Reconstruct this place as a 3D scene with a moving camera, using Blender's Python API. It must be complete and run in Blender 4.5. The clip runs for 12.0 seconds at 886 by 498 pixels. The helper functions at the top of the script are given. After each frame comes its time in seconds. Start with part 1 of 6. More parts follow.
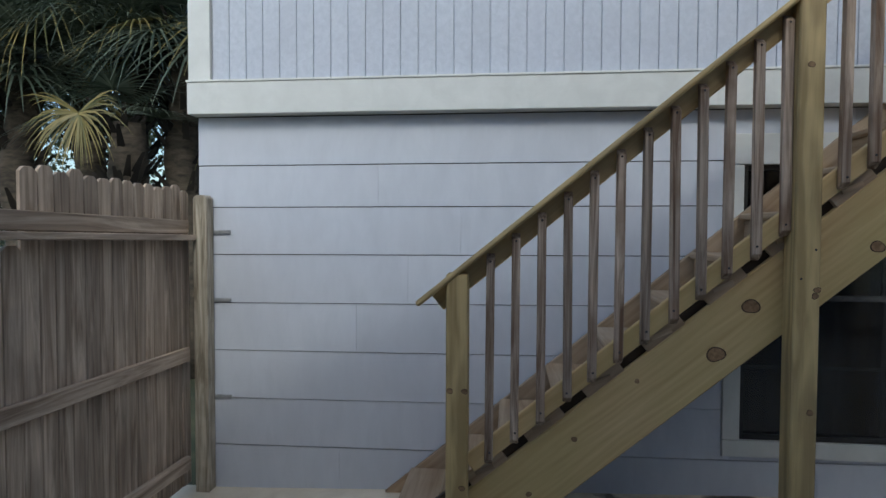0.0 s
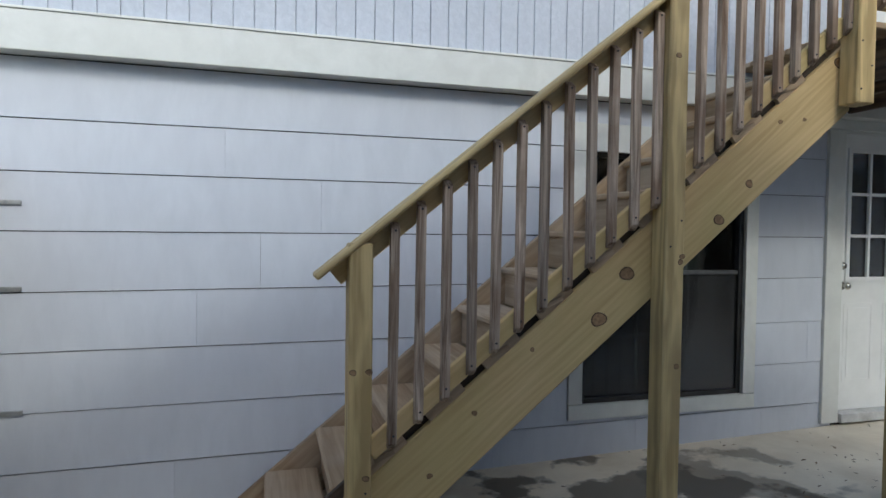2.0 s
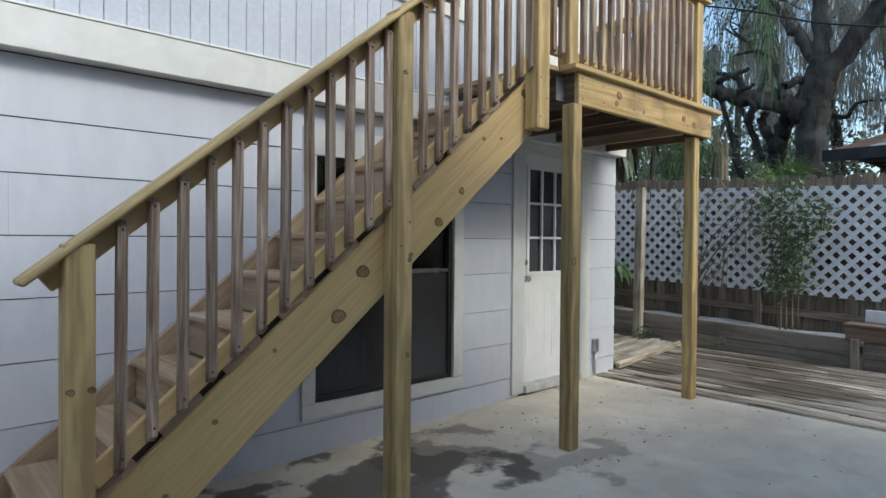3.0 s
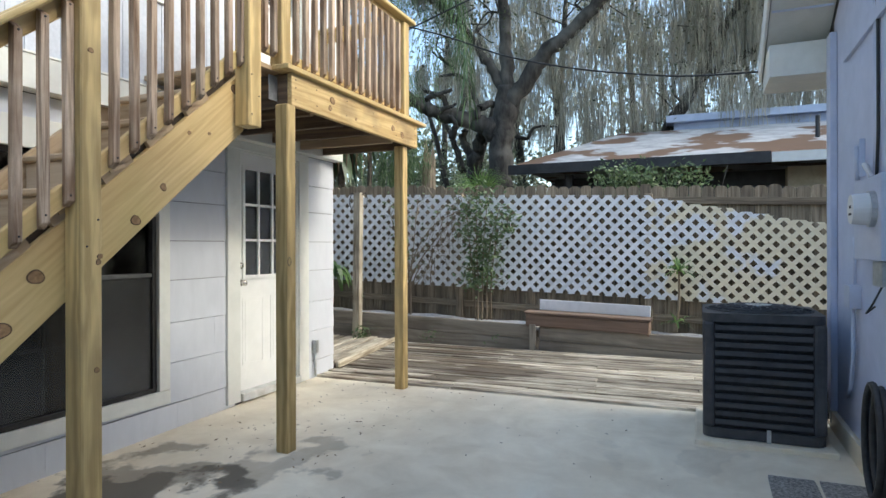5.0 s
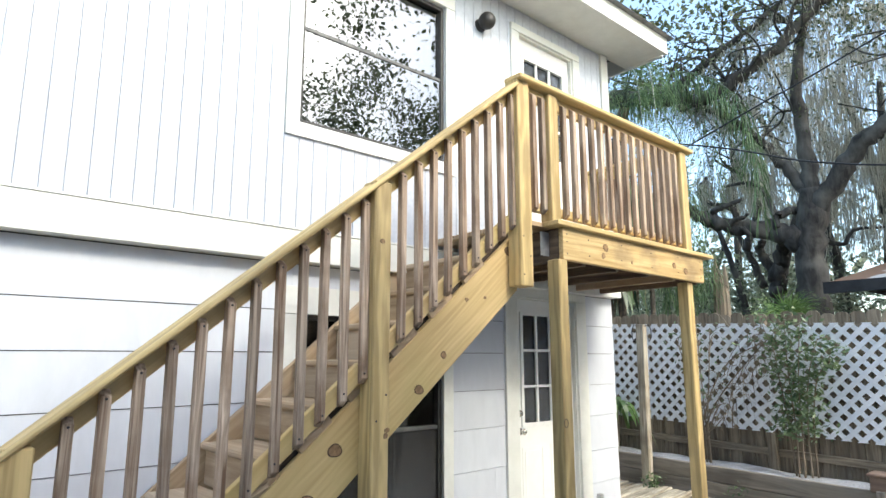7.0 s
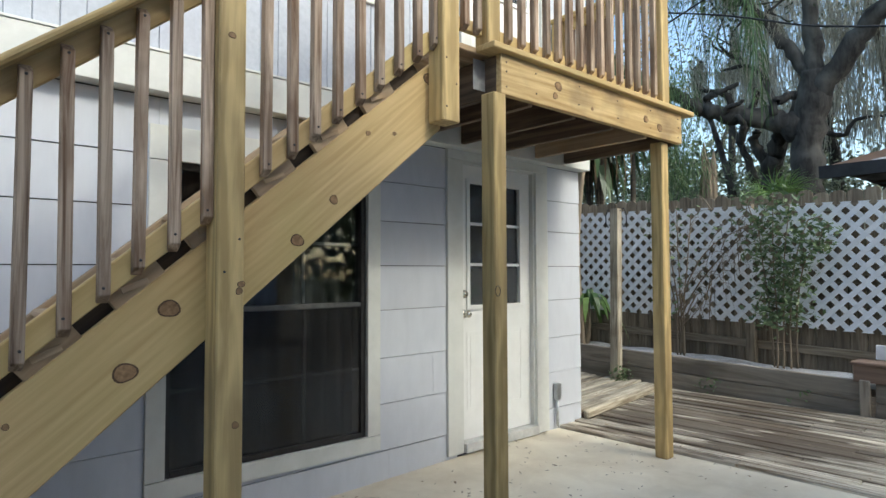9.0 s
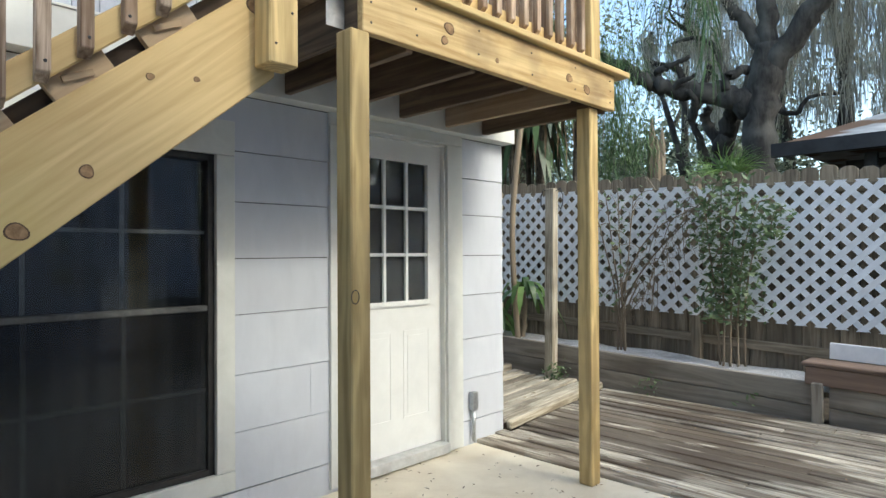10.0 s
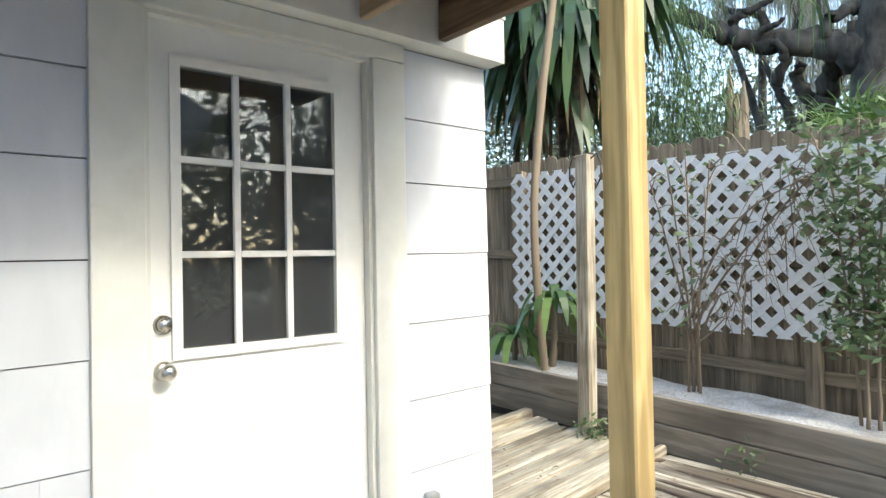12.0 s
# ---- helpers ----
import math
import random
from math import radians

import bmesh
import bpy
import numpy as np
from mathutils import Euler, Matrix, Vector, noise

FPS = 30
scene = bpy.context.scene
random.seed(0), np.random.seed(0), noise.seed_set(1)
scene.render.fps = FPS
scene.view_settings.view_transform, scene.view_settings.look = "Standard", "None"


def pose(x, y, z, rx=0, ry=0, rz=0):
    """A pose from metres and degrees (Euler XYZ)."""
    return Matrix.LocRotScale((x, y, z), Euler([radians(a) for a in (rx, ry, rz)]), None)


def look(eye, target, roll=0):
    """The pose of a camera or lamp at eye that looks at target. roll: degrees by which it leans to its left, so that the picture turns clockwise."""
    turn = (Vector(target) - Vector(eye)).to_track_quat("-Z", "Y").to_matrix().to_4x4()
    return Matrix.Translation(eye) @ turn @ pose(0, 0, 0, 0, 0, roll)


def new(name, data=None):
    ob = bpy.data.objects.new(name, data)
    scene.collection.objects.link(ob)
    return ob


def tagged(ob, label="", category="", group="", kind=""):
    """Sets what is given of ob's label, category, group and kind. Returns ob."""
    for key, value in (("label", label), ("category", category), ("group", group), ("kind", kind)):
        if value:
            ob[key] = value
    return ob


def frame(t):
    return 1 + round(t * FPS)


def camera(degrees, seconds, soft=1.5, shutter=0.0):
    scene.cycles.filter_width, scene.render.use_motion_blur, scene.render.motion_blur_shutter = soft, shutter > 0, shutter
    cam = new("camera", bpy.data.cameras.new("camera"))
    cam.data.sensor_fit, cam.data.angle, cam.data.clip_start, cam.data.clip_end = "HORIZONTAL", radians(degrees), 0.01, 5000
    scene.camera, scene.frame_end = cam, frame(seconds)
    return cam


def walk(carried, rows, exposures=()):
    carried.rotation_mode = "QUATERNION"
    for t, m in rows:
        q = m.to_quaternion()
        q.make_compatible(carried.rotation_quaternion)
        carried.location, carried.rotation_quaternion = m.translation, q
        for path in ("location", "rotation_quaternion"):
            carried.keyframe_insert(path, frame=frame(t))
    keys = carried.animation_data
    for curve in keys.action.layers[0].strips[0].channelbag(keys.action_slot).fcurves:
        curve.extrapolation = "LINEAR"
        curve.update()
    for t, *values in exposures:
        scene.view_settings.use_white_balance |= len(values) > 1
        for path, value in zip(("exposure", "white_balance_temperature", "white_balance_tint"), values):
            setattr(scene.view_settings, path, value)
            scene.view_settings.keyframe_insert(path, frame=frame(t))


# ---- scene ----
cam = camera(71.1, 12.0)
METRES, EYE, TILT, LEAN, TURN = 8.0, 1.5, 0.0, 0.0, 4.4
PATH = [
    (0, (1.158, -3.765, 1.509), (0.943, -1.778, 1.437), 0.2),
    (0.5, (1.024, -3.553, 1.383), (0.741, -1.574, 1.305), 0.2),
    (1, (0.894, -3.443, 1.381), (0.626, -1.462, 1.308), 0.2),
    (1.5, (0.731, -3.455, 1.347), (0.834, -1.459, 1.293), 0.7),
    (2, (0.573, -3.532, 1.356), (1.117, -1.608, 1.299), 0.8),
    (2.5, (0.457, -3.538, 1.36), (1.479, -1.819, 1.316), 0.9),
    (3, (0.412, -3.522, 1.323), (1.758, -2.043, 1.299), 0.5),
    (3.5, (0.414, -3.544, 1.318), (1.934, -2.245, 1.295), 0.6),
    (3.7, (0.423, -3.553, 1.323), (2.013, -2.339, 1.299), 0.8),
    (5.3, (0.44, -3.592, 1.283), (2.294, -2.843, 1.279), -0.2),
    (5.5, (0.466, -3.558, 1.3), (2.321, -2.808, 1.291), -0.1),
    (6, (0.532, -3.587, 1.405), (2.267, -2.593, 1.4), -0.5),
    (6.5, (0.558, -3.575, 1.536), (2.029, -2.23, 1.702), -0.5),
    (6.7, (0.562, -3.58, 1.585), (1.947, -2.164, 1.865), -0.4),
    (8.3, (0.905, -3.362, 1.352), (2.104, -1.822, 1.789), 0.1),
    (8.5, (1.021, -3.354, 1.295), (2.256, -1.814, 1.613), 0.1),
    (9, (1.438, -3.273, 1.286), (2.774, -1.787, 1.37), -0.2),
    (9.5, (1.863, -3.158, 1.311), (3.248, -1.715, 1.337), -0.3),
    (10, (2.305, -3.0, 1.362), (3.731, -1.598, 1.381), -0.3),
    (10.5, (2.779, -2.789, 1.39), (4.211, -1.394, 1.405), -0.4),
    (11, (3.221, -2.541, 1.38), (4.647, -1.139, 1.39), -0.4),
    (11.5, (3.662, -2.305, 1.355), (5.065, -0.88, 1.379), -0.8),
    (12, (4.037, -2.021, 1.336), (5.325, -0.491, 1.366), -1.1),
]
EXPOSE = [
    (0.0, 0.42, 5720, 2), (1.0, 0.78, 5740, 2), (1.5, 0.82, 5750, 2), (2.5, 0.95, 5900, 2), (3.5, 1.25, 6150, 3), (5.5, 2.05, 6450, 3), (6.0, 2.3, 6450, 3), (6.5, 2.24, 6450, 3),
    (7.3, 1.95, 6400, 2), (8.5, 1.35, 6250, 1), (9.5, 1.62, 6350, 1), (10.0, 1.74, 6350, 1), (10.5, 2.1, 6550, 2), (12.0, 2.42, 6550, 2),
]
walk(cam, [(t, look(eye, target, roll)) for t, eye, target, roll in PATH], EXPOSE)

# ---- world, sun, exposure ----
world = bpy.data.worlds.new("sky")
scene.world = world
world.use_nodes = True
wn = world.node_tree
sky = wn.nodes.new("ShaderNodeTexSky")
sky.sky_type, sky.sun_disc = "NISHITA", False
SUN_EL, SUN_AZ = radians(38.4), radians(171.6)
sky.sun_elevation, sky.sun_rotation = SUN_EL, SUN_AZ
sky.air_density, sky.dust_density, sky.ozone_density = 1.0, 2.5, 1.0
wn.nodes["Background"].inputs[1].default_value = 0.15
wn.links.new(sky.outputs[0], wn.nodes["Background"].inputs[0])
sun = new("sun", bpy.data.lights.new("sun", "SUN"))
sun.data.energy, sun.data.angle, sun.data.color = 0.35, radians(4), (1.0, 0.95, 0.87)
sdir = Vector((math.sin(SUN_AZ) * math.cos(SUN_EL), math.cos(SUN_AZ) * math.cos(SUN_EL), math.sin(SUN_EL)))
sun.matrix_world = look(sdir * 50, (0, 0, 0))

# ---- materials ----
MATS = {}


def mat(name, dark, light, scale=(6, 6, 6), detail=6, rough=0.7, bump=0.15, blotch=None, bscale=1.2, bamount=0.5,
        metal=0.0, spec=0.5, distort=0.4, vary=0.12, fine=0.0, patches=(), patch_col=(0.1, 0.08, 0.06), rings=0.0, bedge=(0.48, 0.68), bdetail=4, stretch=(1, 1, 1)):
    """Painted, mineral or wooden surface: grain between two colours, larger blotches, relief, and a shift from piece to piece."""
    m = bpy.data.materials.new(name)
    m.use_nodes = True
    nt = m.node_tree
    N, L = nt.nodes.new, nt.links.new
    bsdf = nt.nodes["Principled BSDF"]
    tc, info = N("ShaderNodeTexCoord"), N("ShaderNodeObjectInfo")
    mul = N("ShaderNodeVectorMath")
    mul.operation = "MULTIPLY_ADD"
    mul.inputs[1].default_value = (1, 1, 1)
    comb = N("ShaderNodeCombineXYZ")
    ran = N("ShaderNodeMath")
    ran.operation, ran.inputs[1].default_value = "MULTIPLY", 37.0
    L(info.outputs["Random"], ran.inputs[0])
    for i in range(3):
        L(ran.outputs[0], comb.inputs[i])
    L(tc.outputs["Object"], mul.inputs[0])
    L(comb.outputs[0], mul.inputs[2])
    mp = N("ShaderNodeMapping")
    mp.inputs["Scale"].default_value = scale
    L(mul.outputs[0], mp.inputs[0])
    n1 = N("ShaderNodeTexNoise")
    n1.inputs["Scale"].default_value, n1.inputs["Detail"].default_value = 1.0, detail
    n1.inputs["Roughness"].default_value, n1.inputs["Distortion"].default_value = 0.62, distort
    L(mp.outputs[0], n1.inputs["Vector"])
    ramp = N("ShaderNodeValToRGB")
    ramp.color_ramp.elements[0].position, ramp.color_ramp.elements[1].position = 0.34, 0.66
    ramp.color_ramp.elements[0].color, ramp.color_ramp.elements[1].color = (*dark, 1), (*light, 1)
    if rings:
        # growth rings about a wandering pith, drawn out along the board
        lay, wav, both = N("ShaderNodeMapping"), N("ShaderNodeTexWave"), N("ShaderNodeMix")
        lay.inputs["Scale"].default_value, lay.inputs["Location"].default_value = (0.22, 1, 1), (0.02, 0.021, 0.034)
        L(tc.outputs["Object"], lay.inputs[0])
        wav.wave_type, wav.rings_direction = "RINGS", "X"
        wav.inputs["Scale"].default_value, wav.inputs["Distortion"].default_value = 11.0, 9.0
        wav.inputs["Detail"].default_value, wav.inputs["Detail Scale"].default_value = 3.0, 0.6
        L(lay.outputs[0], wav.inputs["Vector"])
        both.inputs["Factor"].default_value = rings
        L(n1.outputs[0], both.inputs["A"])
        L(wav.outputs["Fac"], both.inputs["B"])
        L(both.outputs[0], ramp.inputs[0])
    else:
        L(n1.outputs[0], ramp.inputs[0])
    col = ramp.outputs[0]
    if blotch:
        n2 = N("ShaderNodeTexNoise")
        n2.inputs["Scale"].default_value, n2.inputs["Detail"].default_value = bscale, bdetail
        L(mul.outputs[0], n2.inputs["Vector"])
        r2 = N("ShaderNodeValToRGB")
        r2.color_ramp.elements[0].position, r2.color_ramp.elements[1].position = bedge
        r2.color_ramp.elements[0].color, r2.color_ramp.elements[1].color = (0, 0, 0, 1), (bamount,) * 3 + (1,)
        L(n2.outputs[0], r2.inputs[0])
        mx = N("ShaderNodeMix")
        mx.data_type = "RGBA"
        L(r2.outputs[0], mx.inputs["Factor"])
        L(col, mx.inputs["A"])
        mx.inputs["B"].default_value = (*blotch, 1)
        col = mx.outputs["Result"]
    for cx, cy, rad, amount in patches:
        # a ragged patch fixed across all pieces: damp on ground, painted sunlight on lattice
        geo, dist, nz = N("ShaderNodeNewGeometry"), N("ShaderNodeVectorMath"), N("ShaderNodeTexNoise")
        flat = N("ShaderNodeVectorMath")
        flat.operation, flat.inputs[1].default_value = "MULTIPLY", (1, 1, 0)
        dist.operation, dist.inputs[1].default_value = "DISTANCE", (cx, cy, 0)
        nz.inputs["Scale"].default_value, nz.inputs["Detail"].default_value = 2.6, 9
        L(geo.outputs["Position"], flat.inputs[0])
        L(flat.outputs[0], dist.inputs[0])
        lay2 = N("ShaderNodeMapping")
        lay2.inputs["Scale"].default_value = stretch
        L(geo.outputs["Position"], lay2.inputs[0])
        L(lay2.outputs[0], nz.inputs["Vector"])
        wob = N("ShaderNodeMath")
        wob.operation, wob.inputs[1].default_value = "MULTIPLY_ADD", 4.4 * rad
        L(nz.outputs[0], wob.inputs[0])
        L(dist.outputs["Value"], wob.inputs[2])
        mr = N("ShaderNodeMapRange")
        mr.inputs["From Min"].default_value, mr.inputs["From Max"].default_value = 2.92 * rad, 3.14 * rad
        mr.inputs["To Min"].default_value, mr.inputs["To Max"].default_value = amount, 0.0
        L(wob.outputs[0], mr.inputs[0])
        ms = N("ShaderNodeMix")
        ms.data_type = "RGBA"
        L(mr.outputs[0], ms.inputs["Factor"])
        L(col, ms.inputs["A"])
        ms.inputs["B"].default_value = (*patch_col, 1)
        col = ms.outputs["Result"]
    if vary:
        hsv = N("ShaderNodeHueSaturation")
        val = N("ShaderNodeMapRange")
        val.inputs["To Min"].default_value, val.inputs["To Max"].default_value = 1 - vary, 1 + vary
        L(info.outputs["Random"], val.inputs[0])
        L(val.outputs[0], hsv.inputs["Value"])
        L(col, hsv.inputs["Color"])
        col = hsv.outputs[0]
    L(col, bsdf.inputs["Base Color"])
    bsdf.inputs["Roughness"].default_value, bsdf.inputs["Metallic"].default_value = rough, metal
    bsdf.inputs["Specular IOR Level"].default_value = spec
    if bump:
        b = N("ShaderNodeBump")
        b.inputs["Strength"].default_value, b.inputs["Distance"].default_value = bump, 0.01
        h = n1.outputs[0]
        if fine:
            n3 = N("ShaderNodeTexNoise")
            n3.inputs["Scale"].default_value, n3.inputs["Detail"].default_value = fine, 3
            L(tc.outputs["Object"], n3.inputs["Vector"])
            add = N("ShaderNodeMath")
            L(n1.outputs[0], add.inputs[0])
            L(n3.outputs[0], add.inputs[1])
            h = add.outputs[0]
        L(h, b.inputs["Height"])
        L(b.outputs[0], bsdf.inputs["Normal"])
    MATS[name] = m
    return m


GRAIN = (0.9, 17, 17)
pine = mat("treated_pine", (0.47, 0.325, 0.135), (0.62, 0.455, 0.215), (0.7, 11, 11), rough=0.65, bump=0.2, blotch=(0.45, 0.36, 0.13), bamount=0.5, distort=2.0, rings=0.10)
pine_post = mat("green_treated_pine", (0.38, 0.265, 0.105), (0.61, 0.45, 0.20), (0.8, 14, 14), rough=0.65, bump=0.3, blotch=(0.27, 0.20, 0.10), bscale=2.0, bamount=0.5, distort=2.2, rings=0.26)
pine_rim = mat("weathered_rim_pine", (0.36, 0.23, 0.085), (0.60, 0.45, 0.22), GRAIN, rough=0.65, bump=0.25, blotch=(0.13, 0.085, 0.05), bscale=2.3, bamount=0.75, distort=1.2, rings=0.10)
grey_sash = mat("grey_sash_metal", (0.07, 0.07, 0.068), (0.14, 0.14, 0.135), (15, 15, 15), rough=0.6, vary=0)
muntin_pale = mat("pale_muntin_paint", (0.17, 0.17, 0.165), (0.28, 0.28, 0.27), (15, 15, 15), rough=0.5, vary=0)
pine_old = mat("weathered_baluster_wood", (0.125, 0.070, 0.038), (0.57, 0.445, 0.325), (1.5, 34, 34), rough=0.8, bump=0.35, blotch=(0.17, 0.10, 0.055), bscale=2.6, bamount=0.75, distort=1.0, vary=0.25)
tread_wood = mat("worn_tread_wood", (0.30, 0.20, 0.11), (0.50, 0.37, 0.23), GRAIN, rough=0.75, bump=0.25, blotch=(0.5, 0.42, 0.32), bamount=0.5, distort=1.0)
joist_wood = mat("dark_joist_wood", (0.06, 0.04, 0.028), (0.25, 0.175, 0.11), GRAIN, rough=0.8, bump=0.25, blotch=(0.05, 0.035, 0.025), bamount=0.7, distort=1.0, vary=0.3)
# Near-black colour holding the shade inside the stair gaps.
gap_shade = mat("stair_gap_shade", (0.025, 0.018, 0.013), (0.08, 0.056, 0.038), GRAIN, rough=0.85, bump=0.25, vary=0.1)
knot_wood = mat("knot_wood", (0.17, 0.095, 0.04), (0.34, 0.21, 0.10), (40, 40, 40), rough=0.7, vary=0.15)
knot_ring = mat("knot_ring", (0.05, 0.028, 0.014), (0.12, 0.07, 0.035), (60, 60, 60), rough=0.75, vary=0.1)
deck_wood = mat("weathered_deck_wood", (0.13, 0.095, 0.06), (0.75, 0.69, 0.56), (1.6, 30, 30), rough=0.85, bump=0.5, blotch=(0.16, 0.12, 0.085), bscale=1.5, bamount=0.7, distort=1.2, vary=0.32,
                patches=((6.75, -0.75, 0.8, 0.85), (6.45, -1.7, 0.5, 0.85), (7.35, -1.9, 0.5, 0.5), (5.95, -1.3, 0.25, 0.8), (7.2, -3.0, 0.5, 0.4), (7.1, -1.1, 0.55, 0.7)), patch_col=(0.105, 0.078, 0.052), stretch=(2.4, 0.35, 1))
plank_dirty = mat("dirty_platform_wood", (0.19, 0.155, 0.105), (0.60, 0.54, 0.42), (1.6, 26, 26), rough=0.88, bump=0.45, blotch=(0.13, 0.10, 0.065), bscale=2.2, bamount=0.75, distort=1.3, vary=0.25)
fence_wood = mat("weathered_fence_wood", (0.13, 0.10, 0.066), (0.35, 0.285, 0.20), (1.3, 22, 22), rough=0.88, bump=0.4, blotch=(0.11, 0.085, 0.06), bscale=1.6, bamount=0.6, distort=1.1, vary=0.25)
gate_wood = mat("gate_wood", (0.23, 0.165, 0.11), (0.66, 0.53, 0.395), (1.1, 20, 20), rough=0.85, bump=0.4, blotch=(0.16, 0.12, 0.09), bscale=1.6, bamount=0.5, distort=1.2, vary=0.2)
planter_wood = mat("grey_planter_wood", (0.17, 0.145, 0.11), (0.33, 0.29, 0.235), (1.1, 14, 14), rough=0.88, bump=0.4, blotch=(0.09, 0.075, 0.06), bamount=0.6, distort=1.0)
siding = mat("pale_blue_grey_siding", (0.555, 0.577, 0.622), (0.61, 0.632, 0.677), (9, 9, 3), rough=0.55, bump=0.06, blotch=(0.54, 0.555, 0.595), bscale=0.9, bamount=0.5, vary=0.015, fine=220)
# Near-black core colour paints the shadow lines between siding courses.
core_shade = mat("shade_black_core", (0.02, 0.02, 0.022), (0.05, 0.05, 0.055), (12, 12, 12), rough=0.95, vary=0)
siding_up = mat("pale_blue_grey_panel", (0.47, 0.50, 0.555), (0.55, 0.58, 0.635), (30, 30, 2.5), rough=0.6, bump=0.25, blotch=(0.45, 0.47, 0.52), bamount=0.4, vary=0.02)
trim = mat("warm_white_trim", (0.64, 0.645, 0.60), (0.72, 0.725, 0.68), (7, 7, 7), rough=0.45, bump=0.05, blotch=(0.66, 0.66, 0.61), bamount=0.35, vary=0.01, fine=180)
door_white = mat("white_door_paint", (0.76, 0.76, 0.73), (0.82, 0.82, 0.79), (5, 5, 5), rough=0.38, bump=0.04, blotch=(0.72, 0.72, 0.68), bamount=0.3, vary=0.0, fine=150)
concrete = mat("patio_concrete", (0.69, 0.60, 0.45), (0.85, 0.77, 0.61), (3, 3, 3), detail=10, rough=0.85, bump=0.2, blotch=(0.22, 0.20, 0.16), bscale=0.7, bamount=0.25, vary=0, fine=260,
               patches=((2.35, -0.7, 0.8, 0.85), (3.1, -0.5, 0.45, 0.6), (3.62, -1.2, 0.34, 0.45), (1.2, -0.9, 0.65, 0.8), (4.45, -3.1, 0.2, 0.12), (4.6, -3.6, 0.2, 0.15)), patch_col=(0.115, 0.098, 0.074))
threshold_grey = mat("worn_grey_sill", (0.45, 0.45, 0.43), (0.66, 0.66, 0.63), (9, 9, 9), rough=0.7, bump=0.15, blotch=(0.3, 0.29, 0.26), bscale=5, bamount=0.5, vary=0)
soil = mat("dark_soil", (0.05, 0.04, 0.03), (0.14, 0.11, 0.08), (9, 9, 9), detail=9, rough=0.95, bump=0.8, vary=0, fine=90)
lawn = mat("far_ground", (0.04, 0.05, 0.025), (0.10, 0.10, 0.05), (2, 2, 2), detail=9, rough=0.95, bump=0.6, vary=0)
sand = mat("pale_gravel", (0.36, 0.35, 0.34), (0.78, 0.76, 0.73), (70, 70, 70), detail=5, rough=0.9, bump=0.9, blotch=(0.2, 0.17, 0.13), bscale=5, bamount=0.5, vary=0)
pebble = mat("exposed_pebble", (0.10, 0.095, 0.09), (0.42, 0.39, 0.35), (60, 60, 60), detail=4, rough=0.85, bump=1.0, vary=0)
lattice_white = mat("white_vinyl_lattice", (0.68, 0.69, 0.70), (0.78, 0.79, 0.80), (10, 10, 10), rough=0.5, bump=0.05, blotch=(0.58, 0.58, 0.55), bamount=0.4, vary=0.06)
blue_paint = mat("pale_blue_house_paint", (0.44, 0.49, 0.64), (0.50, 0.55, 0.70), (6, 6, 6), rough=0.6, bump=0.08, blotch=(0.42, 0.47, 0.60), bamount=0.5, vary=0, fine=160)
ac_metal = mat("charcoal_ac_metal", (0.035, 0.036, 0.040), (0.06, 0.062, 0.068), (10, 10, 10), rough=0.5, bump=0.05, blotch=(0.11, 0.11, 0.115), bscale=3.0, bamount=0.25, vary=0.05)
ac_dark = mat("dark_coil", (0.008, 0.009, 0.011), (0.025, 0.026, 0.03), (60, 60, 4), rough=0.7, vary=0)
grey_box = mat("grey_painted_metal", (0.42, 0.47, 0.60), (0.48, 0.53, 0.66), (8, 8, 8), rough=0.45, bump=0.04, vary=0.03)
steel = mat("galvanised_steel", (0.40, 0.42, 0.43), (0.55, 0.57, 0.58), (25, 25, 25), rough=0.4, metal=0.8, bump=0.05)
nickel = mat("satin_nickel", (0.55, 0.53, 0.49), (0.62, 0.60, 0.56), (30, 30, 30), rough=0.25, metal=1.0, bump=0)
rubber = mat("black_rubber", (0.012, 0.012, 0.013), (0.03, 0.03, 0.032), (20, 20, 20), rough=0.6)
bronze = mat("dark_bronze_aluminium", (0.025, 0.024, 0.023), (0.05, 0.047, 0.044), (15, 15, 15), rough=0.45, metal=0.3, vary=0)
# Interior surfaces coloured near-black in place of the unlit room's shade.
room_dark = mat("darkened_room_surface", (0.05, 0.05, 0.05), (0.08, 0.08, 0.08), (2, 2, 2), rough=0.9, vary=0)
roof_pale = mat("pale_roof_coating", (0.27, 0.28, 0.29), (0.50, 0.51, 0.52), (2.5, 2.5, 2.5), detail=9, rough=0.8, bump=0.3, blotch=(0.135, 0.075, 0.04), bscale=0.8, bamount=0.97, vary=0, bedge=(0.505, 0.54), bdetail=9)
shingle = mat("grey_shingle", (0.16, 0.155, 0.15), (0.30, 0.29, 0.28), (14, 14, 14), rough=0.9, bump=0.5, vary=0.1)
dark_fascia = mat("black_fascia", (0.012, 0.012, 0.013), (0.03, 0.03, 0.032), (6, 6, 6), rough=0.5, vary=0)
tan_wall = mat("tan_stucco", (0.42, 0.36, 0.25), (0.52, 0.46, 0.33), (9, 9, 9), rough=0.85, bump=0.2, vary=0)
bench_red = mat("brown_bench_board", (0.13, 0.085, 0.06), (0.26, 0.175, 0.125), GRAIN, rough=0.75, bump=0.2, vary=0.1)


